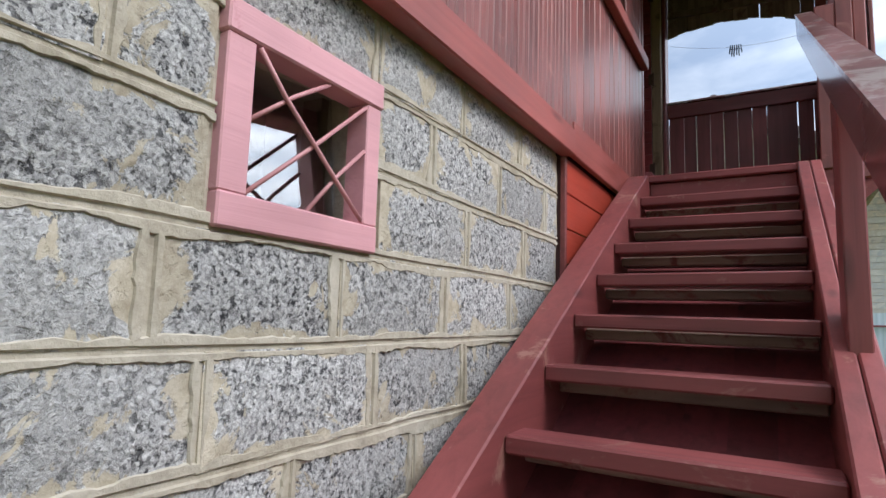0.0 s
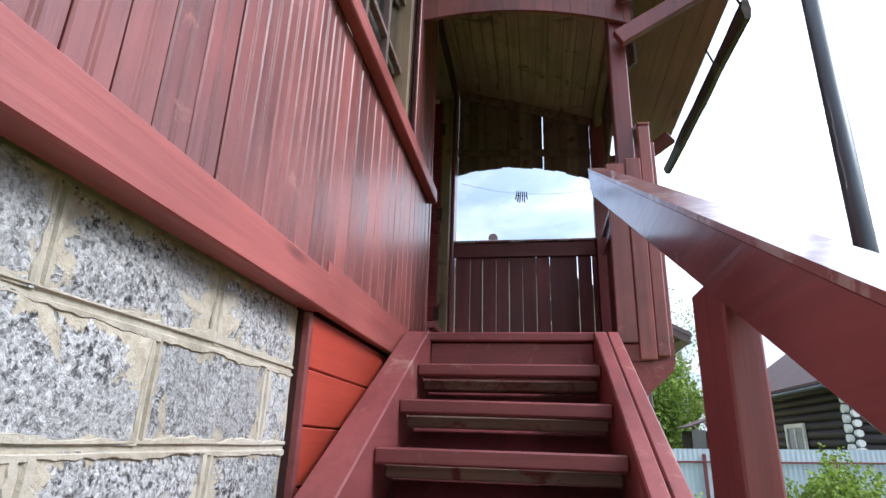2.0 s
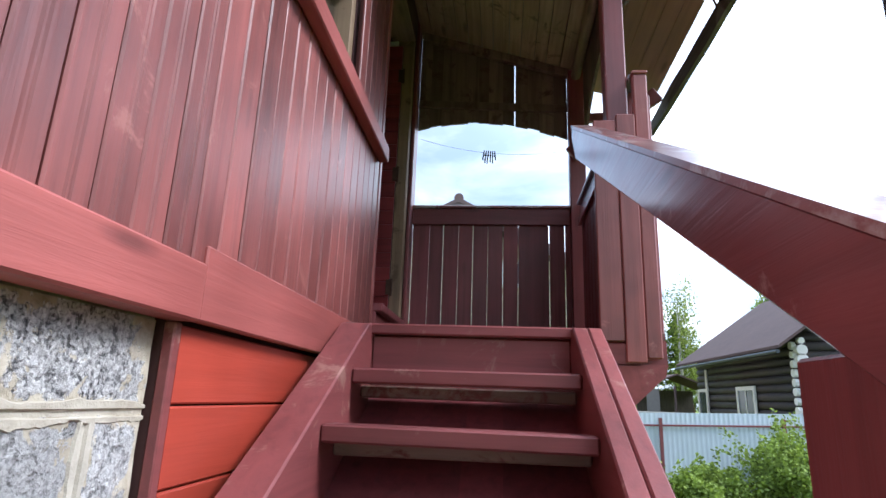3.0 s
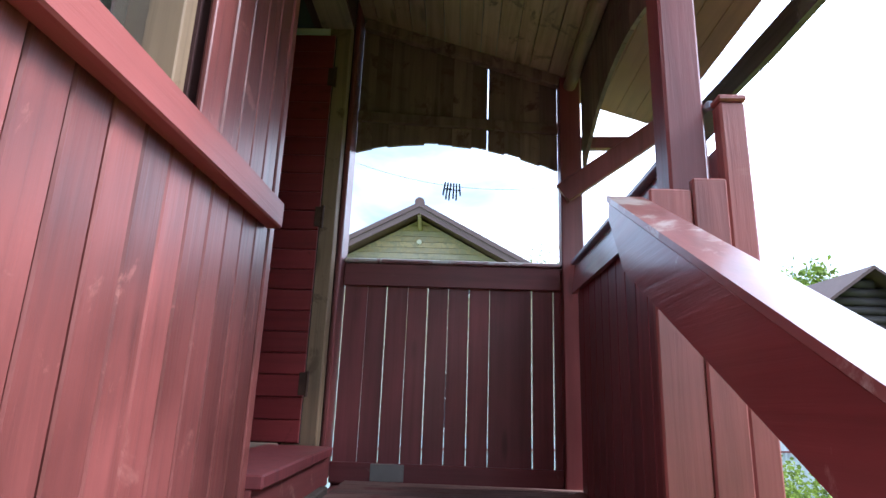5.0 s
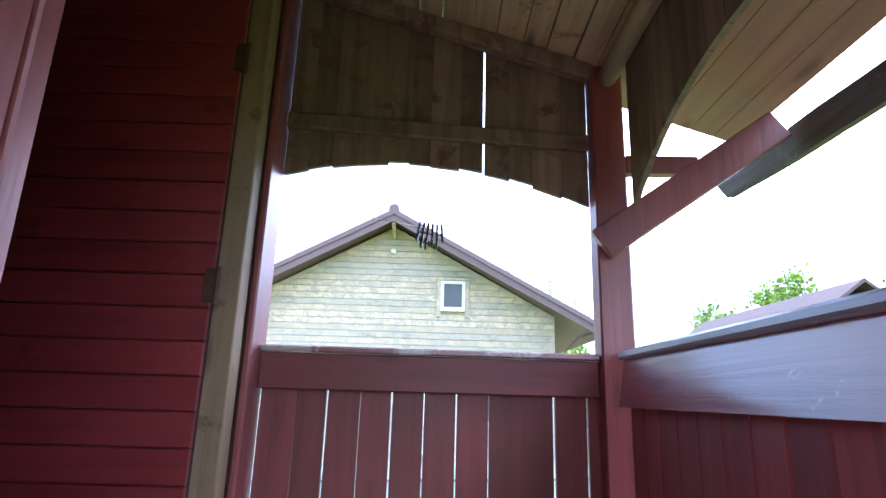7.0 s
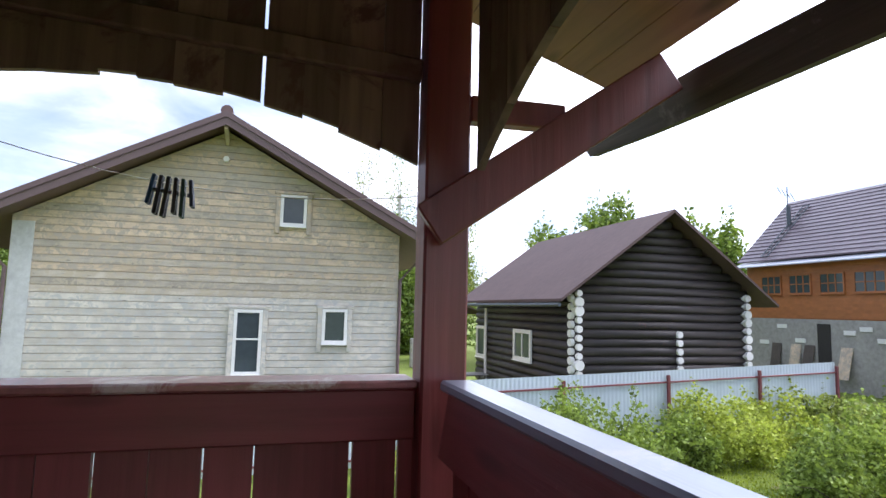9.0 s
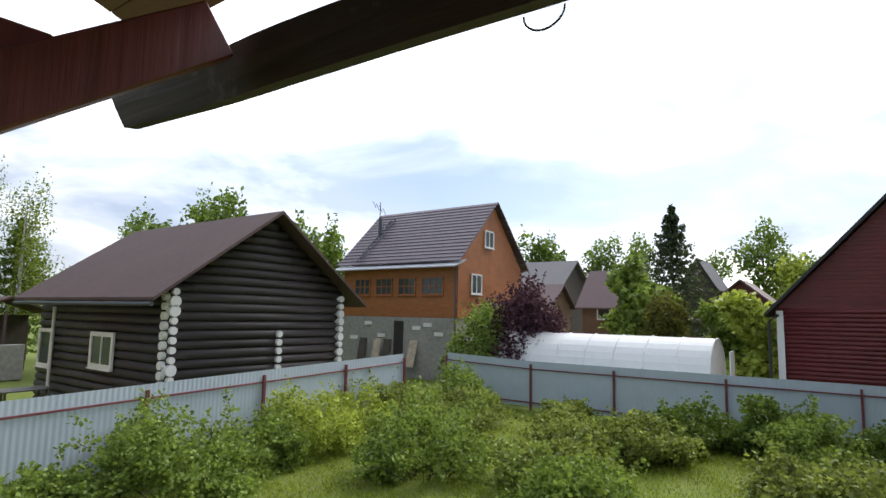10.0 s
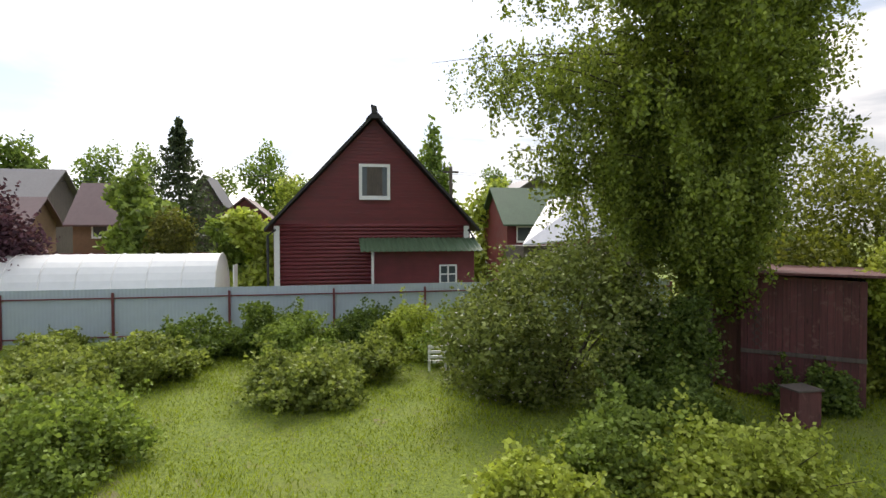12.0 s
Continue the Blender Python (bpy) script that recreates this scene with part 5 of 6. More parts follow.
rq = [(29.8, -9.2, 3.0), (29.8, -15.5, 3.6), (33.8, -15.5, 6.4), (33.8, -12.2, 5.6)]
lo_, hi_ = [rfb.verts.new(c) for c in rq], [rfb.verts.new((c[0], c[1], c[2] + 0.09)) for c in rq]
rfb.faces.new(lo_[::-1])
rfb.faces.new(hi_)
for j in range(4):
    rfb.faces.new((lo_[j], lo_[(j + 1) % 4], hi_[(j + 1) % 4], hi_[j]))
part("roof", rfb, M_WROOF, wr, "pale sloping sheet roof")
gz = thing("gazebo", (11.4, 38.0, 0), "open garden shelter with a brown roof behind the cabin", "gazebo")
part("roof", prism([(9.8, 3.2), (11.9, 4.0), (14.0, 3.2), (14.0, 3.3), (11.9, 4.1), (9.8, 3.3)], "y", 36.1, 39.5), M_LOGROOF, gz)
for x_ in (10.1, 11.7, 13.6):
    part("post", box(x_, x_ + 0.12, 36.3, 36.42, 0, 3.3), M_SOFFIT, gz)
part("back_wall", box(10.0, 13.7, 39.1, 39.2, 0, 3.1), M_GREYB, gz)
part("curtain", box(9.95, 10.75, 36.2, 36.23, 0.9, 3.1), M_GREYROOF, gz, "grey side curtain")
rb2 = box(8.5, 12.0, 34.0, 34.3, 0.0, 1.72, 0.03)
tagged(part("stone_wall", rb2, M_CONC), "low grey stone garden wall beyond the lawn", "wall")
tagged(part("brown_fence", box(3.0, 16.0, 46.0, 46.1, 0, 2.3), M_FPOST), "dark red board fence far behind the cabin", "fence", "garden fences")
tagged(part("brown_fence", box(-22, -6.2, 30.0, 30.1, 0, 2.2), M_FPOST), "brown fence behind the boarded house", "fence", "garden fences")
tagged(part("brown_fence", box(38, 38.1, 8, 24, 0, 2.6), M_FPOST), "dark board fence far behind the greenhouse", "fence", "garden fences")

gt = thing("garden_table", (8.4, 23.0, 0), "low grey sheet-topped garden table beside the log cabin", "table")
part("tabletop", prism([(7.7, 22.4), (9.2, 22.6), (9.25, 23.7), (7.9, 23.5)], "z", 0.84, 0.88), M_GREYROOF, gt, "grey sheet top")
for lx, ly in ((7.85, 22.55), (9.05, 22.7), (9.1, 23.5), (8.0, 23.35)):
    part("leg", box(lx - 0.03, lx + 0.03, ly - 0.03, ly + 0.03, 0.0, 0.84), M_GREYB, gt)

# wires and pole
up = thing("utility_pole", (45.2, -8.5, 0), "grey wooden utility pole with wires", "pole")
part("pole_shaft", tube([(45.2, -8.5, 0), (45.2, -8.5, 9.0)], 0.13, 8), M_GREYB, up)
part("cross_arm", box(45.1, 45.3, -9.1, -7.9, 8.5, 8.65), M_GREYB, up)
wires = bmesh.new()
for dz, dy in ((0.0, -0.5), (0.25, 0.4)):
    tube([(45.2 + 10 * (k / 10), -8.5 + dy + (70 * k / 10), 8.4 + dz - 0.6 * math.sin(math.pi * k / 10)) for k in range(11)], 0.011, 4, wires)
    tube([(45.2 + 4 * (k / 10), -8.5 + dy - (45 * k / 10), 8.4 + dz - 0.8 * math.sin(math.pi * k / 10)) for k in range(11)], 0.011, 4, wires)
part("wire", wires, M_METAL, up)

# red shed under the birch
sh = thing("garden_shed", (12.5, -9.5, 0), "old dark red board shed with a lattice under the birch", "shed")
A, B, C = Vector((14.3, -8.35, 0)), Vector((12.35, -8.42, 0)), Vector((10.75, -10.05, 0))


def shed_wall(p, q, h0, h1_):
    d = (q - p)
    n = int(d.length / 0.13)
    nrm = Vector((d.y, -d.x, 0)).normalized()
    if nrm.dot(Vector((1, 0.7, 0)) - p) < 0:
        nrm = -nrm
    for i in range(n):
        a, b = p + d * (i / n), p + d * ((i + 0.95) / n)
        bm = bmesh.new()
        vs_ = []
        hh = h0 + (h1_ - h0) * i / n
        for z_ in (0.02, hh):
            for pt in (a, b, b - nrm * 0.025, a - nrm * 0.025):
                vs_.append(bm.verts.new((pt.x, pt.y, z_)))
        for f in ((0, 1, 2, 3), (7, 6, 5, 4), (0, 4, 5, 1), (1, 5, 6, 2), (2, 6, 7, 3), (3, 7, 4, 0)):
            bm.faces.new([vs_[k] for k in f])
        part("plank", bm, M_SHED, sh)


shed_wall(A, B, 2.75, 2.70)
shed_wall(B, C, 2.70, 2.62)
part("core", prism([(A.x, A.y - 0.06), (B.x + 0.03, B.y - 0.06), (C.x + 0.06, C.y - 0.02), (12.7, -12.0), (15.5, -10.6)], "z", 0.0, 2.6), M_DARK, sh)
part("roof", prism([(14.6, -8.0), (12.35, -8.05), (10.35, -10.1), (12.6, -12.3), (16.0, -10.6)], "z", 2.72, 2.77), M_SHED, sh)
dd = (C - B).normalized()
nn = Vector((dd.y, -dd.x, 0))
nn = nn if nn.dot(Vector((0.9, 0.7, 0)) - B) > 0 else -nn
part("rail", bar(B + nn * 0.02 + Vector((0, 0, 1.0)), C + nn * 0.02 + Vector((0, 0, 1.0)), 0.03, 0.09), M_GREYB, sh)
lat = bmesh.new()
for k in range(5):
    z_ = 1.08 + k * 0.16
    for s in (0, 1):
        join(lat, bar(B + dd * (0.22 + 0.2 * s) + nn * 0.02 + Vector((0, 0, z_)), B + dd * (0.42 - 0.2 * s) + nn * 0.02 + Vector((0, 0, z_ + 0.18)), 0.012, 0.018, nn, 0))
part("lattice", lat, M_GREYB, sh, "crossed grey lattice")
wbx = thing("wooden_box", (10.25, -8.05, 0), "old dark wooden box on the grass by the shed", "box")
part("body", box(10.05, 10.5, -8.3, -7.8, 0, 0.68, 0.01), M_SHED, wbx)
part("lid", box(10.02, 10.53, -8.33, -7.77, 0.685, 0.72, 0.006), M_GREYB, wbx)
cr_ = thing("slatted_crate", (15.9, -2.1, 0), "white slatted crate half hidden in the bushes", "crate")
for k in range(4):
    part("slat", box(15.8, 15.84, -2.35, -1.85, 0.22 + k * 0.13, 0.29 + k * 0.13), M_WHITE, cr_)
for ya in (-2.35, -1.91):
    part("upright", box(15.845, 15.885, ya, ya + 0.06, 0.0, 0.72), M_WHITE, cr_)
tub = bmesh.new()
prof = [(0.62, 0.0), (0.66, 0.45), (0.70, 0.46), (0.70, 0.50), (0.64, 0.50), (0.60, 0.08)]
rg = [[tub.verts.new((2.35 + r * math.cos(2 * math.pi * j / 28), 3.05 + r * math.sin(2 * math.pi * j / 28), z_)) for j in range(28)] for r, z_ in prof]
for a, b in zip(rg, rg[1:]):
    for j in range(28):
        tub.faces.new((a[j], a[(j + 1) % 28], b[(j + 1) % 28], b[j]))
tub.faces.new(rg[0][::-1])
tub.faces.new(rg[-1])
tagged(part("plastic_tub", tub, M_BLUE, None, "", True), "round blue plastic tub standing on the lawn", "tub")


# ---- plants ----
def quads(name, c, a, b, mat):
    """Diamond leaves: centres c, half lengths a, half widths b."""
    n = len(c)
    v = np.empty((n, 4, 3), np.float32)
    v[:, 0], v[:, 1], v[:, 2], v[:, 3] = c - a, c + b - a * 0.1, c + a, c - b - a * 0.1
    me = bpy.data.meshes.new(name)
    me.vertices.add(n * 4)
    me.vertices.foreach_set("co", v.ravel())
    me.loops.add(n * 4)
    me.loops.foreach_set("vertex_index", np.arange(n * 4, dtype=np.int32))
    me.polygons.add(n)
    me.polygons.foreach_set("loop_start", np.arange(0, n * 4, 4, dtype=np.int32))
    me.polygons.foreach_set("loop_total", np.full(n, 4, np.int32))
    me.update(calc_edges=True)
    me.materials.append(mat)
    return me


def leaves(name, c, size, mat, rng, down=0.0, flat=0.0, wide=0.29):
    n = len(c)
    a = rng.normal(size=(n, 3))
    a[:, 2] = a[:, 2] * (1 - flat) - down * 2
    a /= np.linalg.norm(a, axis=1)[:, None]
    r = rng.normal(size=(n, 3))
    if flat:
        r[:, 2] *= 0.4
    b = np.cross(a, r)
    b /= np.linalg.norm(b, axis=1)[:, None] + 1e-6
    s = size * rng.uniform(0.6, 1.25, (n, 1))
    return quads(name, c, a * s * 0.5, b * s * wide, mat)


def clump_points(clumps, n, rng, shell=0.55):
    w = np.array([k[3] ** 2 for k in clumps])
    pick = rng.choice(len(clumps), n, p=w / w.sum())
    cl_ = np.array([k[:5] for k in clumps])[pick]
    d = rng.normal(size=(n, 3))
    d /= np.linalg.norm(d, axis=1)[:, None]
    rad = shell + (1.12 - shell) * rng.random(n) ** 0.7
    rough = 1 + 0.22 * np.sin(d[:, 0] * 7 + cl_[:, 0] * 3) * np.sin(d[:, 1] * 6 + cl_[:, 1]) + 0.12 * np.sin(d[:, 2] * 13 + d[:, 0] * 11)
    p = cl_[:, :3] + d * (rad * rough)[:, None] * np.stack([cl_[:, 3], cl_[:, 3], cl_[:, 4]], 1)
    return p


def stems(base, clumps, mat, parent, r=0.02):
    b = bmesh.new()
    for k in clumps:
        tip = Vector((k[0], k[1], k[2] + k[4] * 0.4))
        q = Vector(base).lerp(tip, 0.45) + Vector((0.05, -0.04, 0.12))
        tube([Vector(base) + (tip - Vector(base)) * 0.02, q, tip], r, 5, b, r * 0.3)
    tagged(part("brushwood", b, mat, parent), kind="stuff")


def bush(x, y, r, h, n, mat, seed, size=0.085, label="leafy green garden bush", group="garden bushes", parts_=5):
    """A shrub of many leafy shoots that rise from its foot and arch outwards, so that its outline is ragged."""
    rng = np.random.default_rng(seed)
    t = thing("bush", (x, y, 0), label, "bush", group)
    ns = max(30, n // 85)
    th = np.arccos(1 - rng.random(ns) * (1 - math.cos(1.35)))
    ph = rng.random(ns) * 6.283
    lob = 1 + 0.22 * np.sin(ph * 3 + seed) * np.sin(th * 3) + 0.14 * np.sin(ph * 5 + seed * 2)
    L = lob * rng.uniform(0.55, 1.12, ns) / np.sqrt((np.sin(th) / r) ** 2 + (np.cos(th) / h) ** 2)
    q = rng.random(ns) ** 0.5 * r * 0.4
    foot = np.stack([x + q * np.cos(ph), y + q * np.sin(ph), np.zeros(ns)], 1)
    d = np.stack([np.sin(th) * np.cos(ph), np.sin(th) * np.sin(ph), np.cos(th)], 1)
    d[:, :2] *= 0.85
    m_ = n // ns
    s = rng.random((ns, m_)) ** 0.6 * 0.85 + 0.15
    p = foot[:, None] + d[:, None] * (L[:, None] * s)[..., None]
    p[..., 2] += 0.12 * h * np.sin(s * 3.14) * np.sin(th)[:, None] - 0.10 * h * (s ** 3) * np.sin(th)[:, None]
    p = p + rng.normal(size=p.shape) * (0.05 + 0.05 * r * (1 - s))[..., None]
    p = p.reshape(-1, 3)[rng.random(ns * m_) < 0.5]
    heads = []
    for k in range(16):
        ta, pa = math.acos(1 - rng.random() * 0.95), rng.random() * 6.283
        lk = rng.uniform(0.55, 0.85) / math.sqrt((math.sin(ta) / r) ** 2 + (math.cos(ta) / h) ** 2)
        heads.append((x + lk * math.sin(ta) * math.cos(pa), y + lk * math.sin(ta) * math.sin(pa), max(0.12, lk * math.cos(ta)), r * rng.uniform(0.2, 0.36), h * rng.uniform(0.15, 0.26)))
    p = np.vstack([p, clump_points(heads, n // 2 + n // 4, rng, 0.7)])
    p[:, 2] = np.where(p[:, 2] < 0.02, np.abs(p[:, 2]) + 0.02, p[:, 2])
    adopt(new("foliage", leaves("foliage", p, size, mat, rng, 0.05, 0.6, 0.36)), t)
    b = bmesh.new()
    for k in range(0, ns, 6):
        tube([foot[k], foot[k] + d[k] * L[k] * 0.5 + np.array([0, 0, 0.08 * h * math.sin(th[k])]), foot[k] + d[k] * L[k] * 0.9], 0.012, 4, b, 0.004)
    tagged(part("brushwood", b, M_BARK, t), kind="stuff")
    return t


def mound(x, y, r, h, n, mat, seed, size, label, flecks=0):
    """A dense rounded shrub of overlapping clumps."""
    rng = np.random.default_rng(seed)
    t = thing("shrub", (x, y, 0), label, "shrub")
    clumps = [(x, y, h * 0.42, r * 0.72, h * 0.46)]
    for i in range(22):
        a, f = rng.uniform(0, 6.28), rng.uniform(0.12, 0.86)
        q = r * (0.78 * math.sqrt(max(0.0, 1 - (f - 0.25) ** 2 / 0.5))) * rng.uniform(0.6, 1.05)
        clumps.append((x + q * math.cos(a), y + q * math.sin(a), h * f, r * rng.uniform(0.2, 0.34), h * rng.uniform(0.12, 0.2)))
    p = clump_points(clumps, n, rng, 0.6)
    k = rng.integers(0, len(p), n // 60)
    s_ = np.repeat(p[k], 9, 0) + rng.normal(size=(len(k) * 9, 3)) * 0.04
    s_ += np.repeat((p[k] - np.array([x, y, h * 0.3])) * 0.18, 9, 0) * np.tile(np.linspace(0, 1, 9), len(k))[:, None]
    p = np.vstack([p, s_])
    p[:, 2] = np.where(p[:, 2] < 0.02, np.abs(p[:, 2]) + 0.02, p[:, 2])
    adopt(new("foliage", leaves("foliage", p, size, mat, rng, 0.1, 0.45)), t)
    if flecks:
        out_ = p[rng.integers(0, len(p), flecks)]
        out_ = out_ + (out_ - np.array([x, y, h * 0.3])) * 0.03
        adopt(new("blossom", leaves("blossom", out_, size * 0.6, M_BLOSSOM, rng)), t)
    stems((x, y, 0), clumps[:8], M_BARK, t, 0.035)
    return t


M_BLOSSOM = plain("pale_blossom", (0.62, 0.57, 0.56), 0.8)
BUSHES = (
    (7.5, 11.7, 1.6, 1.9, 7000, M_LEAF), (9.6, 11.9, 1.1, 1.6, 4000, M_LEAF), (11.4, 12.2, 1.3, 1.9, 5000, M_LEAFY), (11.6, 8.6, 1.6, 2.0, 6000, M_LEAF), (13.6, 9.6, 1.3, 1.5, 4500, M_LEAFG),
    (13.9, 13.0, 1.2, 1.7, 4000, M_LEAFY), (15.8, 13.4, 1.3, 1.6, 4000, M_LEAFG), (17.3, 11.3, 1.5, 1.2, 4000, M_LEAFG), (12.4, 5.9, 1.3, 1.25, 5000, M_LEAFG), (11.0, 4.7, 1.25, 1.25, 6000, M_LEAF),
    (14.6, 6.4, 1.2, 1.1, 3500, M_LEAFG), (16.2, 5.2, 1.3, 1.25, 4500, M_LEAFG), (18.6, 4.6, 1.3, 1.5, 4500, M_LEAFD), (19.4, 2.7, 1.2, 1.75, 4500, M_LEAFD), (18.4, 1.6, 1.3, 1.35, 4500, M_LEAF),
    (19.0, -0.4, 1.3, 1.5, 4500, M_LEAFD), (18.3, -1.7, 1.2, 1.6, 4500, M_LEAFY), (13.9, 1.2, 1.45, 1.05, 6500, M_LEAFG), (15.8, -0.2, 1.1, 1.1, 4000, M_LEAFG), (17.0, -2.9, 1.2, 1.5, 4500, M_LEAF),
    (8.0, -5.0, 1.35, 1.0, 8000, M_LEAFY), (9.0, -3.7, 1.0, 1.05, 5000, M_LEAF), (8.0, -2.0, 0.9, 0.75, 4500, M_LEAFY), (10.2, -5.3, 1.1, 1.2, 5000, M_LEAFD), (11.2, -9.2, 0.8, 1.3, 3500, M_LEAFD),
    (17.0, 7.6, 1.1, 1.0, 3000, M_LEAFG), (20.0, 9.0, 1.0, 0.8, 2500, M_LEAFG), (19.6, 13.0, 1.2, 1.9, 3500, M_LEAF), (5.2, 11.9, 0.9, 1.1, 3000, M_LEAF), (3.4, 11.6, 0.8, 1.0, 2500, M_LEAFY),
)
for i, (x_, y_, r_, h_, n_, m_) in enumerate(BUSHES):
    lab = {M_LEAF.name: "leafy mid green garden bush", M_LEAFY.name: "bright yellow green garden bush", M_LEAFD.name: "dark green garden bush", M_LEAFG.name: "pale greyish green garden bush"}[m_.name]
    bush(x_, y_, r_, h_, int(n_ * 1.6), m_, 100 + i, 0.094 if x_ < 12 else 0.108, lab)
mound(13.3, -4.5, 2.75, 3.5, 40000, M_LEAFS, 300, 0.118, "tall rounded shrub with pale blossom on the lawn", 1500)
mound(12.3, -6.5, 1.35, 2.3, 15000, M_LEAFD, 301, 0.11, "dark leafy shrub under the birch")
mound(24.9, 13.5, 2.3, 5.2, 12000, M_PURPLE, 302, 0.2, "purple leaved tree behind the greenhouse")
mound(23.3, 14.8, 1.6, 4.2, 7000, M_LEAF, 303, 0.17, "green shrub beside the purple tree")
mound(33.4, 9.2, 1.6, 5.0, 6000, M_NEEDLE_Y, 401, 0.22, "rounded dark yellowish garden conifer")


def tree(x, y, h, r, n, mat, seed, size, label, name="tree", trunk=M_BARK, low=0.25, group="distant trees"):
    """A broad-leaved tree: tapered trunk, limbs, crown of clumps with gaps."""
    rng = np.random.default_rng(seed)
    t = thing(name, (x, y, 0), label, "tree", group)
    clumps = []
    for i in range(13):
        f = low + (0.93 - low) * i / 12
        q = r * rng.uniform(0.2, 0.75) * (1.15 - abs(f - 0.5))
        a = rng.uniform(0, 6.28)
        clumps.append((x + q * math.cos(a), y + q * math.sin(a), h * f, r * rng.uniform(0.42, 0.62) * (1.3 - 0.75 * f), h * rng.uniform(0.11, 0.16)))
    p = clump_points(clumps, n, rng, 0.45)
    adopt(new("crown", leaves("crown", p, size, mat, rng, 0.1)), t)
    b = tube([(x, y, -0.1), (x + 0.1, y, h * 0.4), (x, y, h * 0.92)], max(0.06, h * 0.018), 7, None, 0.02)
    part("trunk", b, trunk, t)
    for k in clumps[::2]:
        part("limb", tube([(x, y, k[2] * 0.7), (k[0], k[1], k[2])], h * 0.006, 5, None, 0.01), trunk, t)
    return t


def spruce(x, y, h, r, n, seed, label="tall dark green spruce tree", mat=None):
    rng = np.random.default_rng(seed)
    t = thing("spruce", (x, y, 0), label, "tree", "distant trees")
    tiers = max(9, int(h * 1.5))
    f = (rng.integers(0, tiers, n) + 0.5) / tiers
    a = np.floor(rng.random(n) * 11) / 11 * 6.283 + f * 40 + rng.normal(size=n) * 0.09
    q = rng.random(n) ** 0.6
    rr_ = r * (1 - f) ** 0.85 * q * (0.8 + 0.25 * np.sin(a * 3 + f * 50))
    z_ = h * (0.06 + 0.94 * f) - 0.34 * rr_ + 0.26 * rr_ ** 1.5 / math.sqrt(r) + rng.normal(size=n) * h * 0.013
    p = np.stack([x + rr_ * np.cos(a), y + rr_ * np.sin(a), z_], 1)
    adopt(new("crown", leaves("crown", p, 0.027 * h, mat or M_NEEDLE, rng, 0.2)), t)
    part("trunk", tube([(x, y, -0.1), (x, y, h)], h * 0.015, 7, None, 0.01), M_BARK, t)
    return t


spruce(47.7, 12.2, 12.6, 5.4, 8000, 400)
FT = (("round green tree by the brown house", 36.2, 11.2, 6.9, 2.6, M_LEAF), ("broad leafy tree in the distance", 66.6, 25.2, 12.6, 3.4, M_FARL), ("broad leafy tree in the distance", 68.5, 22.6, 13.0, 3.6, M_FARL), ("tall leafy tree beyond the gardens", 60.7, 7.5, 12.2, 3.4, M_FARL),
      ("bright green broad leaved tree", 56, 4.2, 8.8, 3.6, M_LEAFY), ("slender tree behind the crimson house", 50.4, -7.8, 12.5, 2.2, M_FARL), ("tree behind the orange house", 54.6, 28, 11.8, 3.0, M_FARL), ("yellow green tree by the pole", 44.6, -11.4, 7.6, 3.2, M_LEAFY),
      ("round leafy tree far away", 68, -19.5, 11.2, 3.0, M_FARL), ("leafy tree by the fence", 34, 4.6, 4.8, 2.4, M_LEAFY), ("leafy tree by the fence", 38, 6.8, 4.6, 2.2, M_LEAF), ("broad leafy tree in the distance", 55, 27, 11.5, 3.0, M_FARL),
      ("small tree behind the cabin", 18.3, 36, 9.2, 2.6, M_FARL), ("slender tree behind the cabin", 22.1, 34, 10.4, 2.2, M_FARL), ("slender tree behind the cabin", 24.9, 38.5, 11.4, 2.4, M_FARL), ("thin tree between the houses", 34.6, 37.2, 10.8, 2.4, M_FARL),
      ("tree behind the orange house", 31.3, 36, 10.5, 2.6, M_FARL), ("yellow green tree behind the shed", 14.5, -14.5, 6.0, 3.4, M_OLIVE), ("leafy tree behind the shed", 18.5, -14.0, 7.4, 3.6, M_OLIVE), ("yellow green shrub by the shed", 11.6, -12.4, 3.4, 2.0, M_LEAFY),
      ("broad leafy tree in the distance", 78, 4, 10.5, 4.5, M_FARL), ("broad leafy tree in the distance", 80, 16, 11.5, 4.5, M_FARL), ("broad leafy tree in the distance", 75, -9, 9.5, 4.5, M_FARL), ("broad leafy tree in the distance", 72, 34, 11.5, 4.5, M_FARL))
for i, (lab, x_, y_, h_, r_, m_) in enumerate(FT):
    tree(x_, y_, h_, r_, 24000 if y_ < -12 and x_ < 20 else 7000, m_, 500 + i, 0.46 if x_ > 30 else (0.15 if y_ < -12 else 0.24), lab, low=0.08)
# wood behind the boarded house and the cabin
rw = random.Random(77)
for i in range(14):
    x_ = -15 + i * 3.0 + rw.uniform(-1, 1)
    y_ = rw.uniform(31, 42) + (14 if 2 < x_ < 16 else 0)
    if i % 3 == 1:
        spruce(x_, y_, rw.uniform(8, 10), 3.6, 7000, 600 + i, "spruce at the edge of the wood", leafy("young_spruce_%d" % i, (0.06, 0.10, 0.028), (0.20, 0.29, 0.07)))
    else:
        tree(x_, y_, rw.uniform(8, 10.5), rw.uniform(2.8, 3.6), 10000, M_FARL, 600 + i, 0.38, "leafy tree at the edge of the wood", low=0.12)
for i, (x_, y_, h_) in enumerate(((7.2, 48, 16.5), (10.6, 49, 17.0), (13.0, 50, 15.5), (-9.4, 24.5, 5.0), (-14, 27, 7.5), (15.5, 47, 12.0), (14.5, 44, 11.0))):
    tree(x_, y_, h_, 2.0, 3600, M_FARL if i % 2 else M_BLEAF, 700 + i, 0.2, "slender birch with thin foliage behind the houses", "birch", M_BIRCH, 0.3)

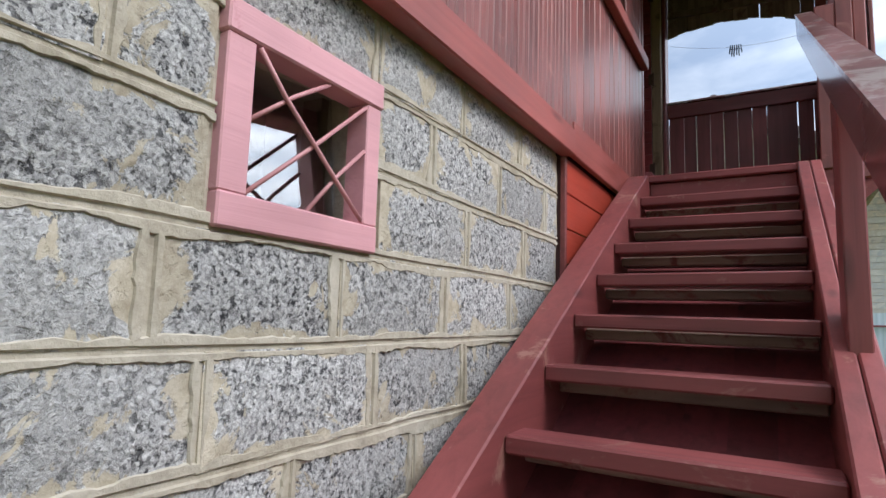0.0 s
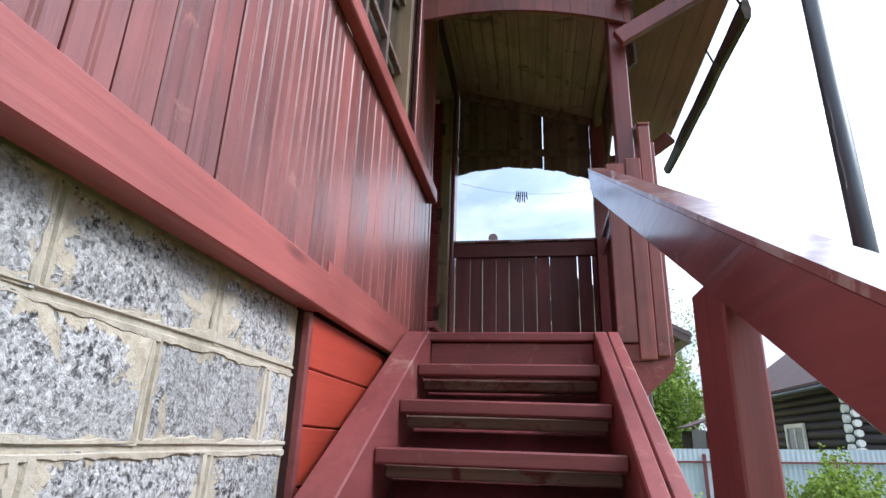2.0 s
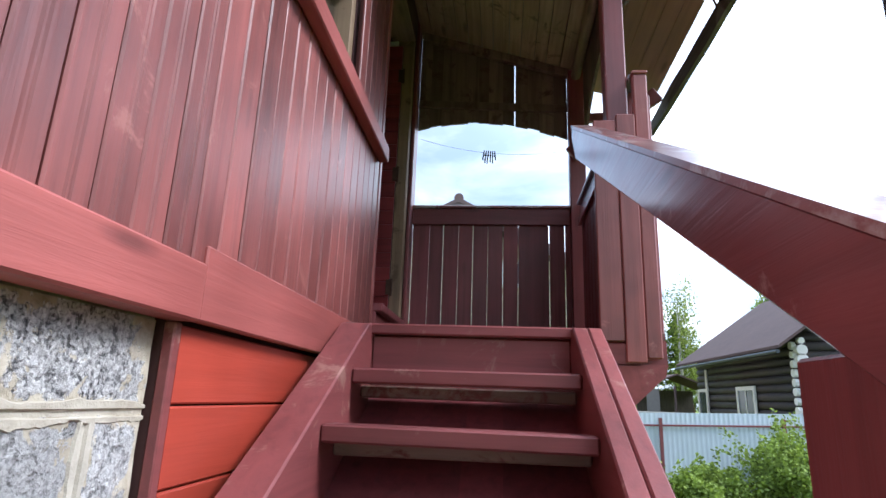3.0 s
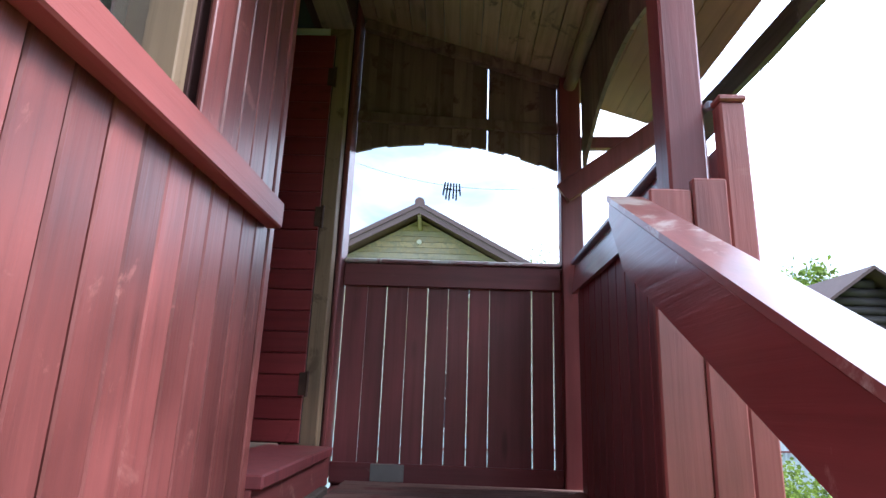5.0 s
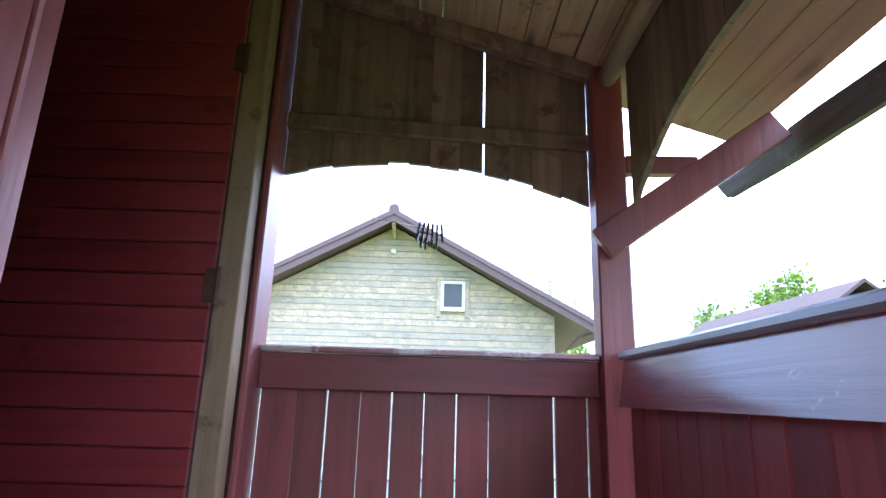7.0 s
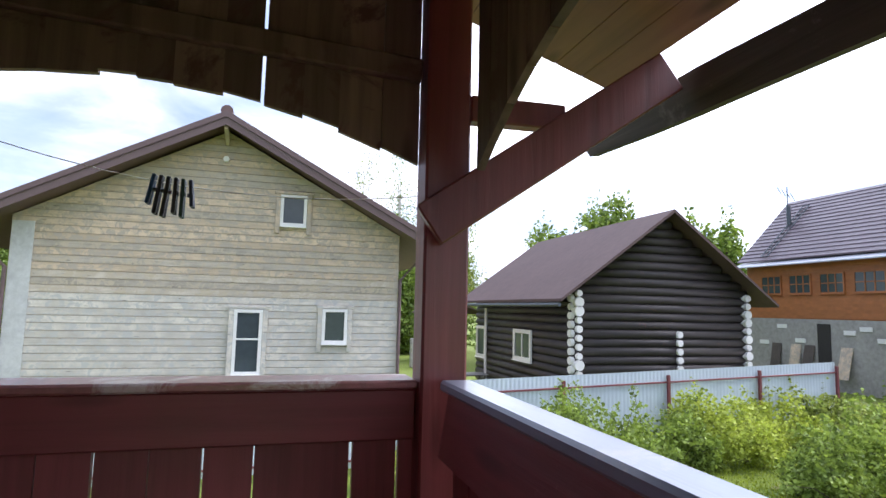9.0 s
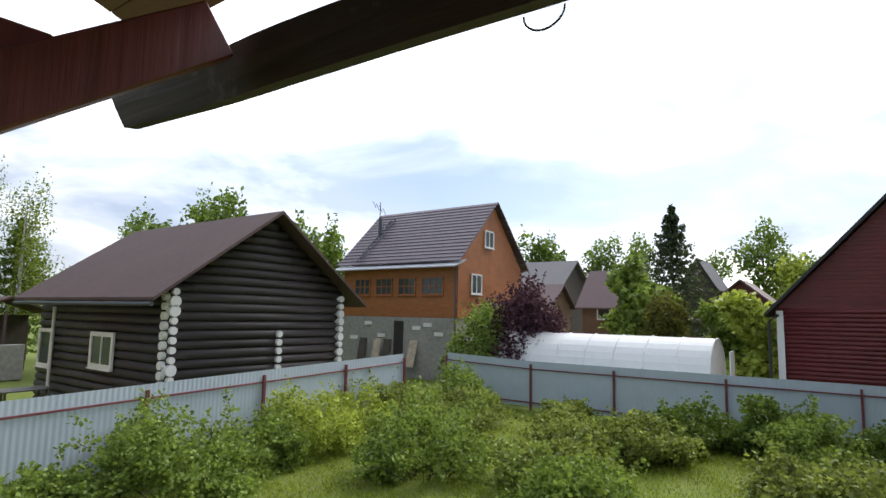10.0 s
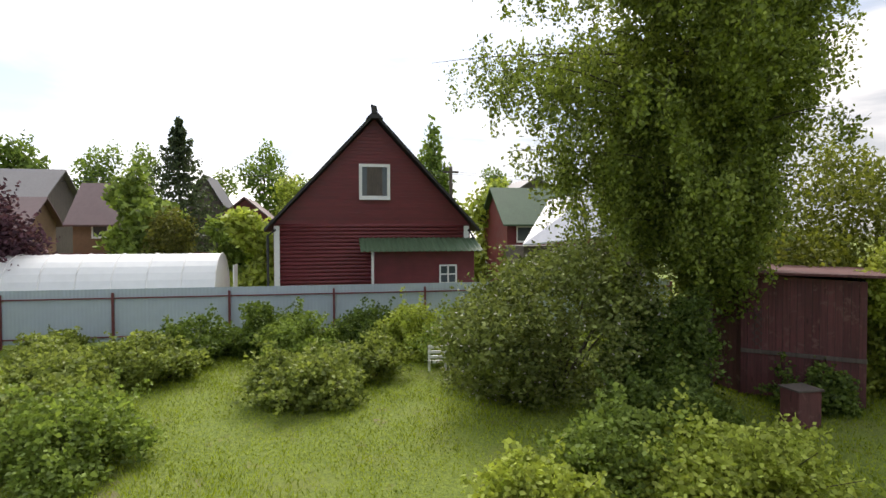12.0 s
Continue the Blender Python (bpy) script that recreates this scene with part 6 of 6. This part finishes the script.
# the large birch beside the garden
bt = thing("birch", (12.9, -7.8, 0), "large birch with drooping leafy branches over the shed", "tree")
rng = np.random.default_rng(900)
tr_ = tube([(12.9, -7.8, -0.1), (12.85, -7.75, 2.5), (12.75, -7.8, 5.5), (12.6, -7.7, 9.0), (12.6, -7.6, 13.5)], 0.24, 12, None, 0.03)
part("trunk", tr_, M_BIRCH, bt, "pale peeling bark", True)
# sleeve of dark bark that paints the deep shade onto the lower trunk
part("trunk_base", tube([(12.9, -7.8, -0.05), (12.87, -7.77, 1.2), (12.84, -7.755, 3.0)], 0.275, 12, None, 0.235), M_BARK, bt, "dark furrowed bark at the foot, standing in for deep shade", True)
starts = []
for i in range(150):
    a = rng.uniform(0, 6.283)
    z0 = 2.4 + 8.6 * rng.random()
    side = math.cos(a - 1.01)
    reach = rng.uniform(0.4, 1.0) * min(5.2, 2.3 + (z0 - 2.6) * 0.62) * (1.0 + (0.32 if side > 0 else 0.42) * side) * (1.0 if z0 < 9.5 else 0.85)
    rise = rng.uniform(0.7, 2.0)
    o = Vector((12.75, -7.75, z0))
    pts = []
    for k in range(7):
        f = k / 6
        pts.append(o + Vector((math.cos(a) * reach * f, math.sin(a) * reach * f, rise * (f * 1.6 - f * f * 0.9))))
    part("limb", tube(pts, 0.034, 6, None, 0.004), M_BARK, bt)
    for k in range(21):
        f = rng.uniform(0.12, 1.0)
        j = min(5, int(f * 6))
        starts.append(pts[j].lerp(pts[j + 1], f * 6 - j) + Vector(rng.normal(size=3) * 0.22))
S = np.array([tuple(s) for s in starts])
cs = []
twig = bmesh.new()
for i, s in enumerate(S):
    L = rng.uniform(0.3, 1.25)
    m_ = int(L * 108)
    f = rng.random(m_)
    sway = rng.normal(size=2) * 0.16
    q = np.stack([s[0] + sway[0] * f, s[1] + sway[1] * f, s[2] + 0.1 * (1 - f) - L * f], 1) + rng.normal(size=(m_, 3)) * np.array([0.12, 0.12, 0.05])
    cs.append(q)
    if i % 3 == 0:
        tube([tuple(s), (s[0] + sway[0], s[1] + sway[1], s[2] - L)], 0.006, 4, twig, 0.002)
tagged(part("brushwood", twig, M_BARK, bt), kind="stuff")
adopt(new("crown", leaves("crown", np.vstack(cs), 0.108, M_BLEAF, rng, 0.35, 0.0, 0.33)), bt)

# grass
rng = np.random.default_rng(42)
n = 210000
gx, gy = 2.2 + 19.0 * rng.random(n) ** 0.8, -13 + 26.5 * rng.random(n)
dens = np.sin(gx * 1.7 + np.sin(gy * 1.3)) * np.sin(gy * 1.9 + np.sin(gx)) + rng.normal(size=n) * 0.5
keep = dens > -0.75
gx, gy = gx[keep], gy[keep]
n = len(gx)
hh = rng.uniform(0.03, 0.085, n) * (1 + 0.5 * np.sin(gx * 0.9) * np.sin(gy * 0.8))
base = np.stack([gx, gy, np.zeros(n)], 1)
up_ = np.stack([rng.normal(size=n) * 0.5 * hh, rng.normal(size=n) * 0.5 * hh, hh], 1)
wd = rng.normal(size=(n, 3)) * np.array([1, 1, 0.05])
wd /= np.linalg.norm(wd, axis=1)[:, None]
gme = quads("grass", base + up_ * 0.5, up_ * 0.5, wd * 0.009, M_GRASS)
tagged(new("grass", gme), "uneven green lawn grass", "grass", "", "stuff")
